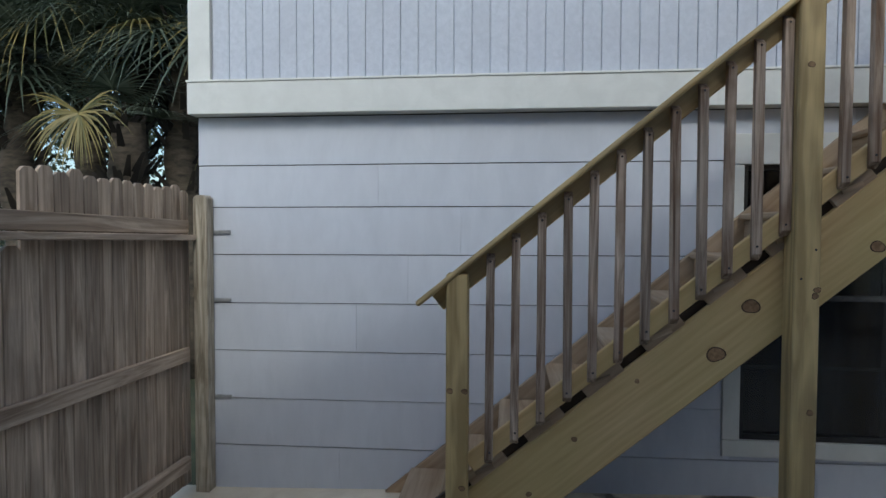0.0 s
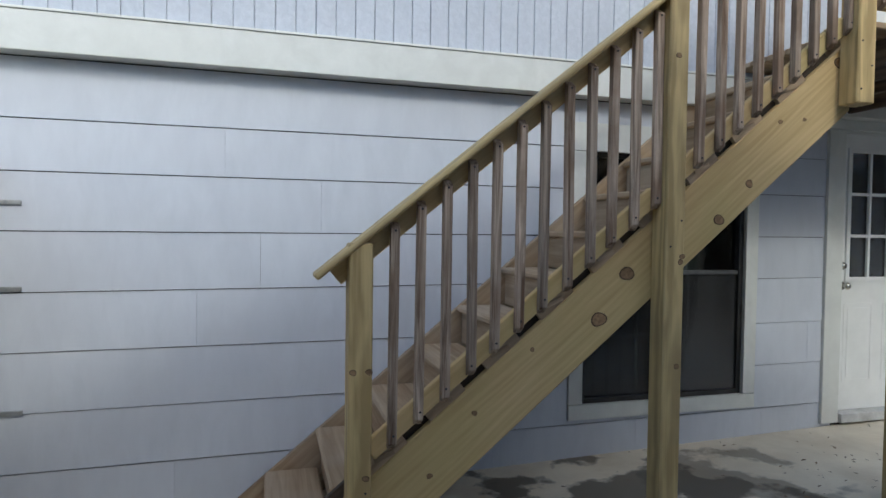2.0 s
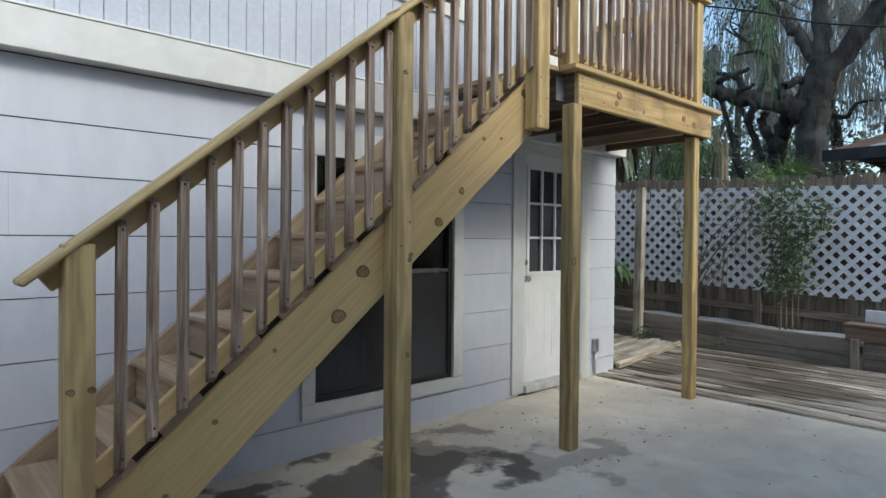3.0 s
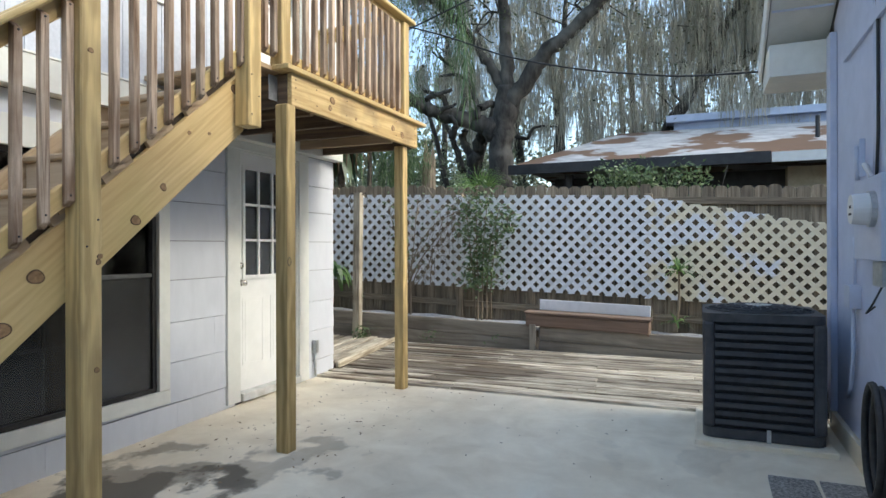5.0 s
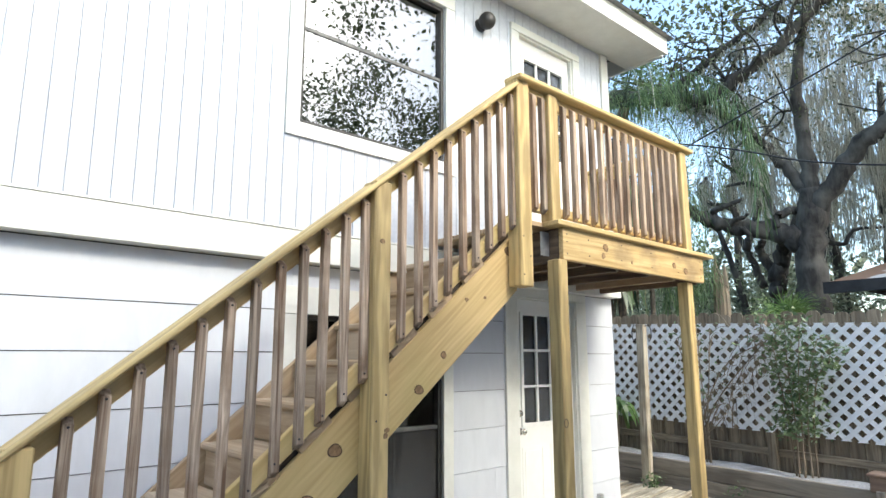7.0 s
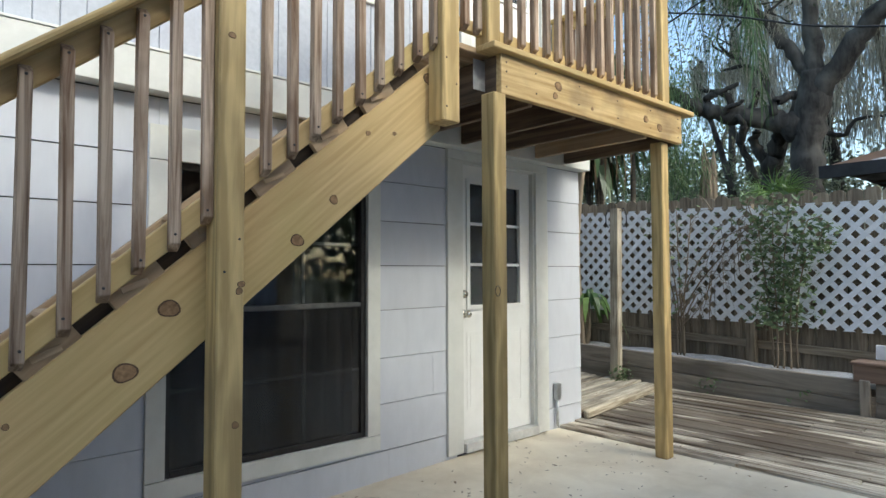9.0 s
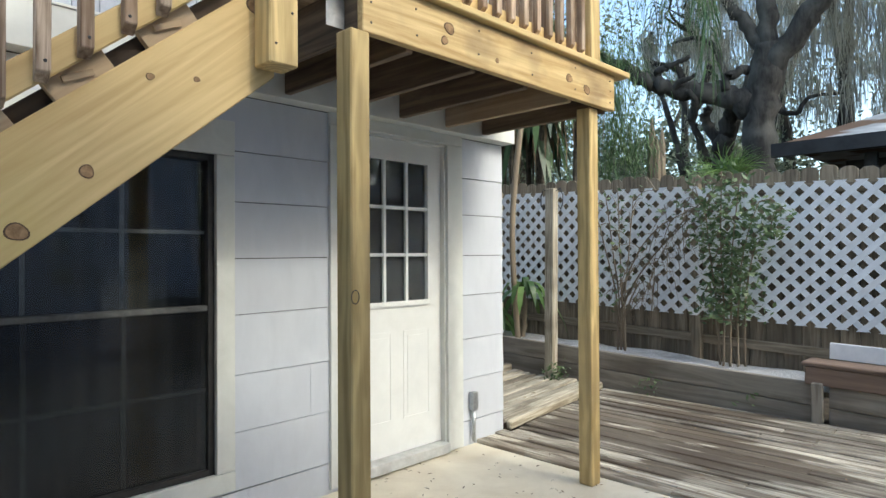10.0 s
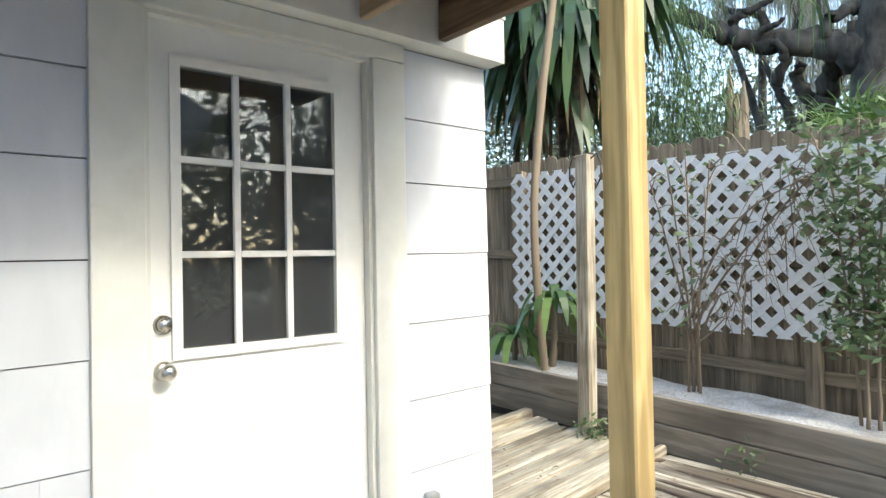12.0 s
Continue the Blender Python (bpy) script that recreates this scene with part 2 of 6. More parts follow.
def glass_mat(name, tint, rough=0.02, grey_mix=0.0, ior=1.6, wavy=0.06):
    m = bpy.data.materials.new(name)
    m.use_nodes = True
    nt = m.node_tree
    nt.nodes.remove(nt.nodes["Principled BSDF"])
    N, L = nt.nodes.new, nt.links.new
    fres, mix, tr, gl = N("ShaderNodeFresnel"), N("ShaderNodeMixShader"), N("ShaderNodeBsdfTransparent"), N("ShaderNodeBsdfGlossy")
    fres.inputs["IOR"].default_value = ior
    tr.inputs[0].default_value = (*tint, 1)
    gl.inputs["Roughness"].default_value = rough
    noi, bmp = N("ShaderNodeTexNoise"), N("ShaderNodeBump")
    noi.inputs["Scale"].default_value = 3.0
    bmp.inputs["Strength"].default_value, bmp.inputs["Distance"].default_value = wavy, 0.02
    L(noi.outputs[0], bmp.inputs["Height"])
    L(bmp.outputs[0], gl.inputs["Normal"])
    L(fres.outputs[0], mix.inputs[0])
    L(tr.outputs[0], mix.inputs[1])
    L(gl.outputs[0], mix.inputs[2])
    # blend a flat grey diffuse share into the pane
    film, veil = N("ShaderNodeMixShader"), N("ShaderNodeBsdfDiffuse")
    film.inputs[0].default_value = grey_mix
    veil.inputs[0].default_value = (0.55, 0.57, 0.60, 1)
    L(mix.outputs[0], film.inputs[1])
    L(veil.outputs[0], film.inputs[2])
    L(film.outputs[0], nt.nodes["Material Output"].inputs[0])
    return m


glass = glass_mat("window_glass", (0.85, 0.88, 0.88))
door_glass = glass_mat("milky_door_glass", (0.80, 0.83, 0.84), 0.02, 0.04, 1.6, 0.012)
# IOR raised well above plain glass to brighten the sky's reflection.
upper_glass = glass_mat("high_ior_upper_glass", (0.8, 0.84, 0.86), 0.01, 0.0, 3.2, 0.01)
screen_glass = glass_mat("screened_glass", (0.52, 0.52, 0.53), 0.18, 0.010)


def leaf_mat(name, dark, light, trans=0.25, rough=0.5):
    m = bpy.data.materials.new(name)
    m.use_nodes = True
    nt = m.node_tree
    N, L = nt.nodes.new, nt.links.new
    bsdf = nt.nodes["Principled BSDF"]
    geo, ramp = N("ShaderNodeNewGeometry"), N("ShaderNodeValToRGB")
    ramp.color_ramp.elements[0].color, ramp.color_ramp.elements[1].color = (*dark, 1), (*light, 1)
    L(geo.outputs["Random Per Island"], ramp.inputs[0])
    L(ramp.outputs[0], bsdf.inputs["Base Color"])
    bsdf.inputs["Roughness"].default_value = rough
    tl, mix = N("ShaderNodeBsdfTranslucent"), N("ShaderNodeMixShader")
    L(ramp.outputs[0], tl.inputs[0])
    mix.inputs[0].default_value = trans
    L(bsdf.outputs[0], mix.inputs[1])
    L(tl.outputs[0], mix.inputs[2])
    L(mix.outputs[0], nt.nodes["Material Output"].inputs[0])
    return m


oak_leaf = leaf_mat("oak_leaf", (0.04, 0.052, 0.024), (0.15, 0.17, 0.085), 0.35)
moss_grey = leaf_mat("spanish_moss", (0.30, 0.28, 0.22), (0.66, 0.62, 0.51), 0.45, 0.9)
palm_leaf = leaf_mat("palm_leaf", (0.03, 0.048, 0.032), (0.15, 0.18, 0.13), 0.25, 0.38)
boot_dark = leaf_mat("dark_leaf_boot", (0.012, 0.010, 0.008), (0.05, 0.042, 0.032), 0.0, 0.9)
# Leaf colour lightened and greyed to hold the haze of distance.
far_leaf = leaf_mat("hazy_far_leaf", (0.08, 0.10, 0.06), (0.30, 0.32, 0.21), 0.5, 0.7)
palm_dry = leaf_mat("dry_palm_leaf", (0.13, 0.135, 0.05), (0.40, 0.32, 0.115))
queen_leaf = leaf_mat("queen_palm_leaf", (0.07, 0.13, 0.05), (0.21, 0.30, 0.13), 0.4)
bush_leaf = leaf_mat("shrub_leaf", (0.06, 0.105, 0.04), (0.23, 0.30, 0.15), 0.35, 0.4)
# The cream patch is warm sunlight painted into the far panel's colour.
lattice_sunlit = mat("sun_patched_vinyl_lattice", (0.68, 0.69, 0.70), (0.78, 0.79, 0.80), (10, 10, 10), rough=0.5, bump=0.05, vary=0.05,
                   patches=((8.3, -5.3, 2.2, 0.9),), patch_col=(0.74, 0.66, 0.46))
strap_leaf = leaf_mat("strap_leaf", (0.07, 0.14, 0.045), (0.24, 0.36, 0.11), 0.35, 0.4)
crown_leaf = leaf_mat("dark_strap_leaf", (0.02, 0.05, 0.02), (0.10, 0.16, 0.065), 0.2, 0.35)
twig_dry = leaf_mat("dry_twig", (0.16, 0.12, 0.08), (0.33, 0.26, 0.18), 0.1, 0.8)
litter = leaf_mat("fallen_leaf", (0.07, 0.045, 0.025), (0.26, 0.18, 0.10), 0.0, 0.8)
bark = mat("oak_bark", (0.016, 0.013, 0.011), (0.085, 0.075, 0.065), (9, 9, 2.2), detail=9, rough=0.95, bump=1.0, blotch=(0.15, 0.14, 0.12), bscale=2.6, bamount=0.6, vary=0)
palm_bark = mat("palm_bark", (0.04, 0.034, 0.026), (0.13, 0.105, 0.075), (5, 5, 14), rough=0.95, bump=1.0, vary=0.1)

# ---- building helpers ----
def thing(name, at, label, category, group="", kind=""):
    """An empty at a thing's base, under which its parts hang."""
    ob = new(name)
    ob.location = at
    ob.empty_display_size = 0.1
    return tagged(ob, label, category, group, kind)


def place(ob, parent, m=Matrix()):
    """Hang ob under parent so that m is its pose in the world."""
    up, p = Matrix(), parent
    while p:
        up = p.matrix_basis @ up
        p = p.parent
    ob.parent = parent
    ob.matrix_basis = up.inverted() @ m
    return ob


def part(name, bm, material, parent=None, label="", smooth=False):
    """One mesh object from a bmesh in world metres."""
    me = bpy.data.meshes.new(name)
    bmesh.ops.recalc_face_normals(bm, faces=bm.faces)
    bm.to_mesh(me)
    bm.free()
    if smooth:
        me.shade_smooth()
    me.materials.append(material)
    ob = new(name, me)
    place(ob, parent)
    return tagged(ob, label)


def bx(bm, x0, x1, y0, y1, z0, z1):
    r = bmesh.ops.create_cube(bm, size=1.0)
    for v in r["verts"]:
        v.co = Vector(((x0 + x1) / 2 + v.co.x * (x1 - x0), (y0 + y1) / 2 + v.co.y * (y1 - y0), (z0 + z1) / 2 + v.co.z * (z1 - z0)))
    return r["verts"]


def box(name, x0, x1, y0, y1, z0, z1, material, parent=None, label="", bevel=0.0):
    bm = bmesh.new()
    bx(bm, x0, x1, y0, y1, z0, z1)
    if bevel:
        bmesh.ops.bevel(bm, geom=bm.edges[:], offset=bevel, segments=2, affect="EDGES", profile=0.6)
    return part(name, bm, material, parent, label)


BOARDS = {}


def board(name, p0, p1, width, thick, material, parent=None, up=(0, 0, 1), bevel=0.004, label="", shape=""):
    """A board from p0 to p1 along its middle; up is the way its thickness points. shape: dogear or bevelled ends."""
    p0, p1 = Vector(p0), Vector(p1)
    ax = (p1 - p0)
    length = ax.length
    ax.normalize()
    zz = Vector(up) - ax * Vector(up).dot(ax)
    zz.normalize()
    yy = zz.cross(ax)
    key = (round(length, 3), round(width, 4), round(thick, 4), material.name, shape, bevel)
    if key not in BOARDS:
        bm = bmesh.new()
        w, t, ln = width / 2, thick / 2, length
        if shape == "dogear":
            c = width * 0.22
            prof = [(0, -w), (ln - c, -w), (ln - c * 0.25, -w + c * 0.8), (ln, -w + c * 1.3), (ln, w - c * 1.3), (ln - c * 0.25, w - c * 0.8), (ln - c, w), (0, w)]
        elif shape == "bevelends":
            prof = None
        elif shape[:4] == "skew":
            k = w if shape == "skew+" else -w
            prof = [(-k, -w), (ln - k, -w), (ln + k, w), (k, w)]
        else:
            prof = [(0, -w), (ln, -w), (ln, w), (0, w)]
        if prof:
            vs = [[bm.verts.new((x, y, s * t)) for x, y in prof] for s in (-1, 1)]
            bm.faces.new(vs[0][::-1]), bm.faces.new(vs[1])
            n = len(prof)
            for i in range(n):
                bm.faces.new((vs[0][i], vs[0][(i + 1) % n], vs[1][(i + 1) % n], vs[1][i]))
        else:
            # both ends cut slanting, so that the outer face is the shorter one
            s = thick * 0.75
            prof = [(0, -t), (ln, -t), (ln - s, t), (s, t)]
            vs = [[bm.verts.new((x, sy * w, z)) for x, z in prof] for sy in (-1, 1)]
            bm.faces.new(vs[0]), bm.faces.new(vs[1][::-1])
            for i in range(4):
                bm.faces.new((vs[0][i], vs[0][(i + 1) % 4], vs[1][(i + 1) % 4], vs[1][i]))
        bmesh.ops.recalc_face_normals(bm, faces=bm.faces)
        if bevel:
            bmesh.ops.bevel(bm, geom=bm.edges[:], offset=bevel, segments=1, affect="EDGES")
        me = bpy.data.meshes.new(name)
        bm.to_mesh(me)
        bm.free()
        me.materials.append(material)
        BOARDS[key] = me
    ob = new(name, BOARDS[key])
    m = Matrix((ax, yy, zz)).transposed().to_4x4()
    m.translation = p0
    place(ob, parent, m)
    return tagged(ob, label)


def cyl(bm, p0, p1, r0, r1=None, n=12, cap=True):
    p0, p1 = Vector(p0), Vector(p1)
    d = p1 - p0
    q = d.to_track_quat("Z", "Y").to_matrix().to_4x4()
    m = Matrix.Translation((p0 + p1) / 2) @ q
    bmesh.ops.create_cone(bm, cap_ends=cap, segments=n, radius1=r0, radius2=r0 if r1 is None else r1, depth=d.length, matrix=m)


def tube(verts, faces, pts, radii, n=8):
    """A tapering tube along points, added to lists of vertices and faces."""
    pts = [Vector(p) for p in pts]
    base = len(verts)
    side = Vector((1, 0.3, 0.1))
    for i, p in enumerate(pts):
        d = (pts[min(i + 1, len(pts) - 1)] - pts[max(i - 1, 0)]).normalized()
        u = (side - d * side.dot(d)).normalized()
        side = u
        w = d.cross(u)
        for k in range(n):
            a = 2 * math.pi * k / n
            verts.append(p + (u * math.cos(a) + w * math.sin(a)) * radii[i])
    for i in range(len(pts) - 1):
        for k in range(n):
            a, b = base + i * n + k, base + i * n + (k + 1) % n
            faces.append((a, b, b + n, a + n))
    faces.append(tuple(base + k for k in range(n))[::-1])
    faces.append(tuple(base + (len(pts) - 1) * n + k for k in range(n)))


def mesh(name, verts, faces, material, parent=None, label="", smooth=False):
    me = bpy.data.meshes.new(name)
    me.from_pydata([tuple(v) for v in verts], [], [tuple(f) for f in faces])
    if smooth:
        me.shade_smooth()
    me.materials.append(material)
    ob = new(name, me)
    place(ob, parent)
    return tagged(ob, label)


def rope(name, pts, r, material, parent=None, label="", n=8):
    v, f = [], []
    tube(v, f, pts, [r] * len(pts), n)
    return mesh(name, v, f, material, parent, label, True)

# ---- ground ----
def gz(x, y=0.0):
    """Height of the patio: it falls away gently towards the gate."""
    if x < 5.7:
        return -0.17 + 0.17 * min(1, max(0, (x + 0.6) / 5.6)) ** 0.9
    return 0.02 + 0.042 * min(x - 5.7, 1.9)


def grid(name, x0, x1, y0, y1, nx, ny, material, z, depth=0.0, kind="structure", label=""):
    bm = bmesh.new()
    top = [[bm.verts.new((x0 + (x1 - x0) * i / nx, y0 + (y1 - y0) * j / ny, z(x0 + (x1 - x0) * i / nx, y0 + (y1 - y0) * j / ny))) for j in range(ny + 1)] for i in range(nx + 1)]
    for i in range(nx):
        for j in range(ny):
            bm.faces.new((top[i][j], top[i + 1][j], top[i + 1][j + 1], top[i][j + 1]))
    if depth:
        ed = [e for e in bm.edges if e.is_boundary]
        r = bmesh.ops.extrude_edge_only(bm, edges=ed)
        for v in r["geom"]:
            if isinstance(v, bmesh.types.BMVert):
                v.co.z -= depth
    ob = part(name, bm, material)
    return tagged(ob, label, kind=kind)


grid("ground", -400, 400, -400, 400, 40, 40, lawn, lambda x, y: -0.32)
grid("soil", 5.6, 30, -14, 16, 30, 30, soil, lambda x, y: -0.06 + 0.05 * noise.noise((x, y, 0)))
grid("patio", -3.5, 5.68, -4.9, 0.0, 46, 16, concrete, gz, 0.16, label="pale concrete patio slab with damp stains")
# ---- the house ----
HOUSE_L, HOUSE_R, DEEP = -0.81, 6.0, 7.0
WIN = (2.50, 3.72, 0.27, 1.87)
DOOR = (4.56, 5.375, 0.06, 2.12)
wall = tagged(new("wall_south"), kind="structure")
bm = bmesh.new()
for x0, x1, z0, z1 in ((HOUSE_L, WIN[0], -0.4, 2.3), (WIN[0], WIN[1], -0.4, WIN[2]), (WIN[0], WIN[1], WIN[3], 2.3), (WIN[1], DOOR[0], -0.4, 2.3),
                       (DOOR[0], DOOR[1], -0.4, 0.03), (DOOR[0], DOOR[1], DOOR[3], 2.3), (DOOR[1], HOUSE_R, -0.4, 2.3)):
    bx(bm, x0, x1, 0.016, 0.16, z0, z1)
part("wall_core", bm, core_shade, wall)
UPWIN = (2.42, 3.70, 3.12, 4.45)
UPDOOR = (4.60, 5.40, 2.50, 4.56)
bm = bmesh.new()
for x0, x1, z0, z1 in ((HOUSE_L, UPWIN[0], 2.3, 4.85), (UPWIN[0], UPWIN[1], 2.3, UPWIN[2]), (UPWIN[0], UPWIN[1], UPWIN[3], 4.85), (UPWIN[1], UPDOOR[0], 2.3, 4.85),
                       (UPDOOR[0], UPDOOR[1], 2.3, UPDOOR[2]), (UPDOOR[0], UPDOOR[1], UPDOOR[3], 4.85), (UPDOOR[1], HOUSE_R, 2.3, 4.85)):
    bx(bm, x0, x1, -0.046, 0.10, z0, z1)
part("wall_core", bm, siding_up, wall)
for nm, a in (("wall_east", (HOUSE_R - 0.15, HOUSE_R - 0.004, 0.16, DEEP, -0.4, 4.85)), ("wall_west", (HOUSE_L + 0.004, HOUSE_L + 0.15, 0.16, DEEP, -0.4, 4.85)), ("wall_north", (HOUSE_L, HOUSE_R, DEEP, DEEP + 0.15, -0.4, 4.85))):
    tagged(box(nm, *a, siding), kind="structure")
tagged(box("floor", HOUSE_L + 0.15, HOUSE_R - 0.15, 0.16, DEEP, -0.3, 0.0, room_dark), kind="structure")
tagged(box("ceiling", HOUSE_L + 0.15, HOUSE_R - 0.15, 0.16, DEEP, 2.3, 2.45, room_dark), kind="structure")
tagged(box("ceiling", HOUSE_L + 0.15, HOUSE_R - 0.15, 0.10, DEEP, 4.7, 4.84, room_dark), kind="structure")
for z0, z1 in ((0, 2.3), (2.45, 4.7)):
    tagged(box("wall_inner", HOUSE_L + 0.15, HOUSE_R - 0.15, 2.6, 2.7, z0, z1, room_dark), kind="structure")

# lap siding, course by course
COURSES_W = [-0.22, 0.115, 0.415, 0.722, 1.025, 1.332, 1.630, 1.892, 2.195]
COURSES_E = [-0.15, 0.180, 0.478, 0.765, 1.078, 1.360, 1.650, 1.912, 2.195]
JOINTS = {1: [0.1, 0.95, 1.9, 2.9, 3.9, 5.45], 2: [1.3], 3: [4.28], 4: [0.21], 5: [0.535], 6: [0.86], 7: [0.35], 8: [3.1]}
rs = random.Random(4)


def course(k, x):
    return COURSES_W[k] + (COURSES_E[k] - COURSES_W[k]) * (x + 0.45) / 6.45


def lap(x0, x1, k, top=None, bottom=None):
    """One lap board, thicker at its lower edge, a shadow gap below the next course."""
    bm = bmesh.new()
    gap = 0.008 if k == 1 else 0.0055 if x0 < 2.4 else 0.0045
    ends_ = []
    for x in (x0 + 0.0006, x1 - 0.0006):
        z0 = bottom if bottom is not None else course(k - 1, x)
        z1 = top if top is not None else course(k, x) - gap
        ends_.append([bm.verts.new((x, y, z)) for y, z in ((0.0135, z0), (-0.006, z0), (0.0, z1), (0.0135, z1))])
    a, b = ends_
    bm.faces.new(a), bm.faces.new(b[::-1])
    for i in range(4):
        bm.faces.new((a[i], b[i], b[(i + 1) % 4], a[(i + 1) % 4]))
    part("siding_board", bm, siding, wall)


HOLES = ((WIN[0] - 0.05, WIN[1] + 0.05, WIN[2] - 0.05, WIN[3] + 0.05), (DOOR[0] - 0.05, DOOR[1] + 0.05, -0.4, DOOR[3] + 0.03))
for k in range(1, len(COURSES_W)):
    cuts = sorted([HOUSE_L, HOUSE_R] + JOINTS[k])
    for x0, x1 in zip(cuts, cuts[1:]):
        spans = [(x0, x1, None, None)]
        for ox0, ox1, oz0, oz1 in HOLES:
            out = []
            for a, b, lo, hi in spans:
                za, zb = course(k - 1, (a + b) / 2), course(k, (a + b) / 2)
                if b <= ox0 or a >= ox1 or zb <= oz0 or za >= oz1:
                    out.append((a, b, lo, hi))
                    continue
                if a < ox0:
                    out.append((a, ox0, lo, hi))
                if b > ox1:
                    out.append((ox1, b, lo, hi))
                ma, mb = max(a, ox0), min(b, ox1)
                if za < oz0 - 0.02:
                    out.append((ma, mb, None, oz0))
                if zb > oz1 + 0.02:
                    out.append((ma, mb, oz1, None))
            spans = out
        for a, b, lo, hi in spans:
            if b - a > 0.02:
                lap(a, b, k, hi, lo)
# the east side's courses
for k in range(1, len(COURSES_E)):
    bm = bmesh.new()
    z0, z1 = COURSES_E[k - 1], COURSES_E[k]
    prof = [(HOUSE_R - 0.008, z0), (HOUSE_R + 0.006, z0), (HOUSE_R - 0.001, z1 - 0.003), (HOUSE_R - 0.008, z1 - 0.003)]
    a = [bm.verts.new((x, 0.015, z)) for x, z in prof]
    b = [bm.verts.new((x, DEEP, z)) for x, z in prof]
    bm.faces.new(a), bm.faces.new(b[::-1])
    for i in range(4):
        bm.faces.new((a[i], b[i], b[(i + 1) % 4], a[(i + 1) % 4]))
    part("siding_board", bm, siding, wall)
# belly band between the storeys, corner boards, upper vertical panels
band = tagged(new("trim_band"), kind="structure")
box("band_board", -0.83, 6.03, -0.105, 0.012, 2.197, 2.390, trim, band, bevel=0.004)
box("band_cap", -0.835, 6.035, -0.112, -0.05, 2.391, 2.405, trim, band, bevel=0.004)
box("corner_board", HOUSE_L - 0.02, HOUSE_L + 0.12, -0.085, -0.049, 2.408, 4.80, trim, band, bevel=0.003)
box("corner_board", HOUSE_R - 0.10, HOUSE_R + 0.02, -0.085, -0.049, 2.408, 4.80, trim, band, bevel=0.003)
x = HOUSE_L + 0.131
while x < HOUSE_R - 0.11:
    x1 = min(x + 0.104, HOUSE_R - 0.103)
    spans = [(2.408, 4.80)]
    mid = (x + x1) / 2
    if UPWIN[0] - 0.05 < mid < UPWIN[1] + 0.05:
        spans = [(2.408, UPWIN[2] - 0.03), (UPWIN[3] + 0.03, 4.80)]
    if UPDOOR[0] - 0.05 < mid < UPDOOR[1] + 0.05:
        spans = [(UPDOOR[3] + 0.03, 4.80)]
    for z0, z1 in spans:
        board("panel_strip", (mid, -0.055, z0), (mid, -0.055, z1), x1 - x, 0.014, siding_up, wall, up=(0, -1, 0), bevel=0.003)
    x += 0.1071
# eave, soffit and roof
roof = tagged(new("roof"), kind="structure")
box("soffit", -1.25, 6.42, -0.52, -0.06, 4.80, 4.83, trim, roof)
box("fascia", -1.27, 6.44, -0.56, -0.521, 4.79, 4.98, trim, roof, bevel=0.004)
box("fascia", 6.421, 6.46, -0.50, DEEP + 0.5, 4.79, 4.98, trim, roof, bevel=0.004)
bm = bmesh.new()
vs = [bm.verts.new(p) for p in ((-1.3, -0.62, 4.97), (6.5, -0.62, 4.97), (6.5, 3.5, 6.6), (-1.3, 3.5, 6.6), (-1.3, 7.6, 4.97), (6.5, 7.6, 4.97))]
bm.faces.new((vs[0], vs[1], vs[2], vs[3])), bm.faces.new((vs[3], vs[2], vs[5], vs[4]))
bm.faces.new((vs[0], vs[3], vs[4])), bm.faces.new((vs[1], vs[5], vs[2]))
bm.faces.new((vs[0], vs[4], vs[5], vs[1]))
part("roof_slope", bm, shingle, roof)


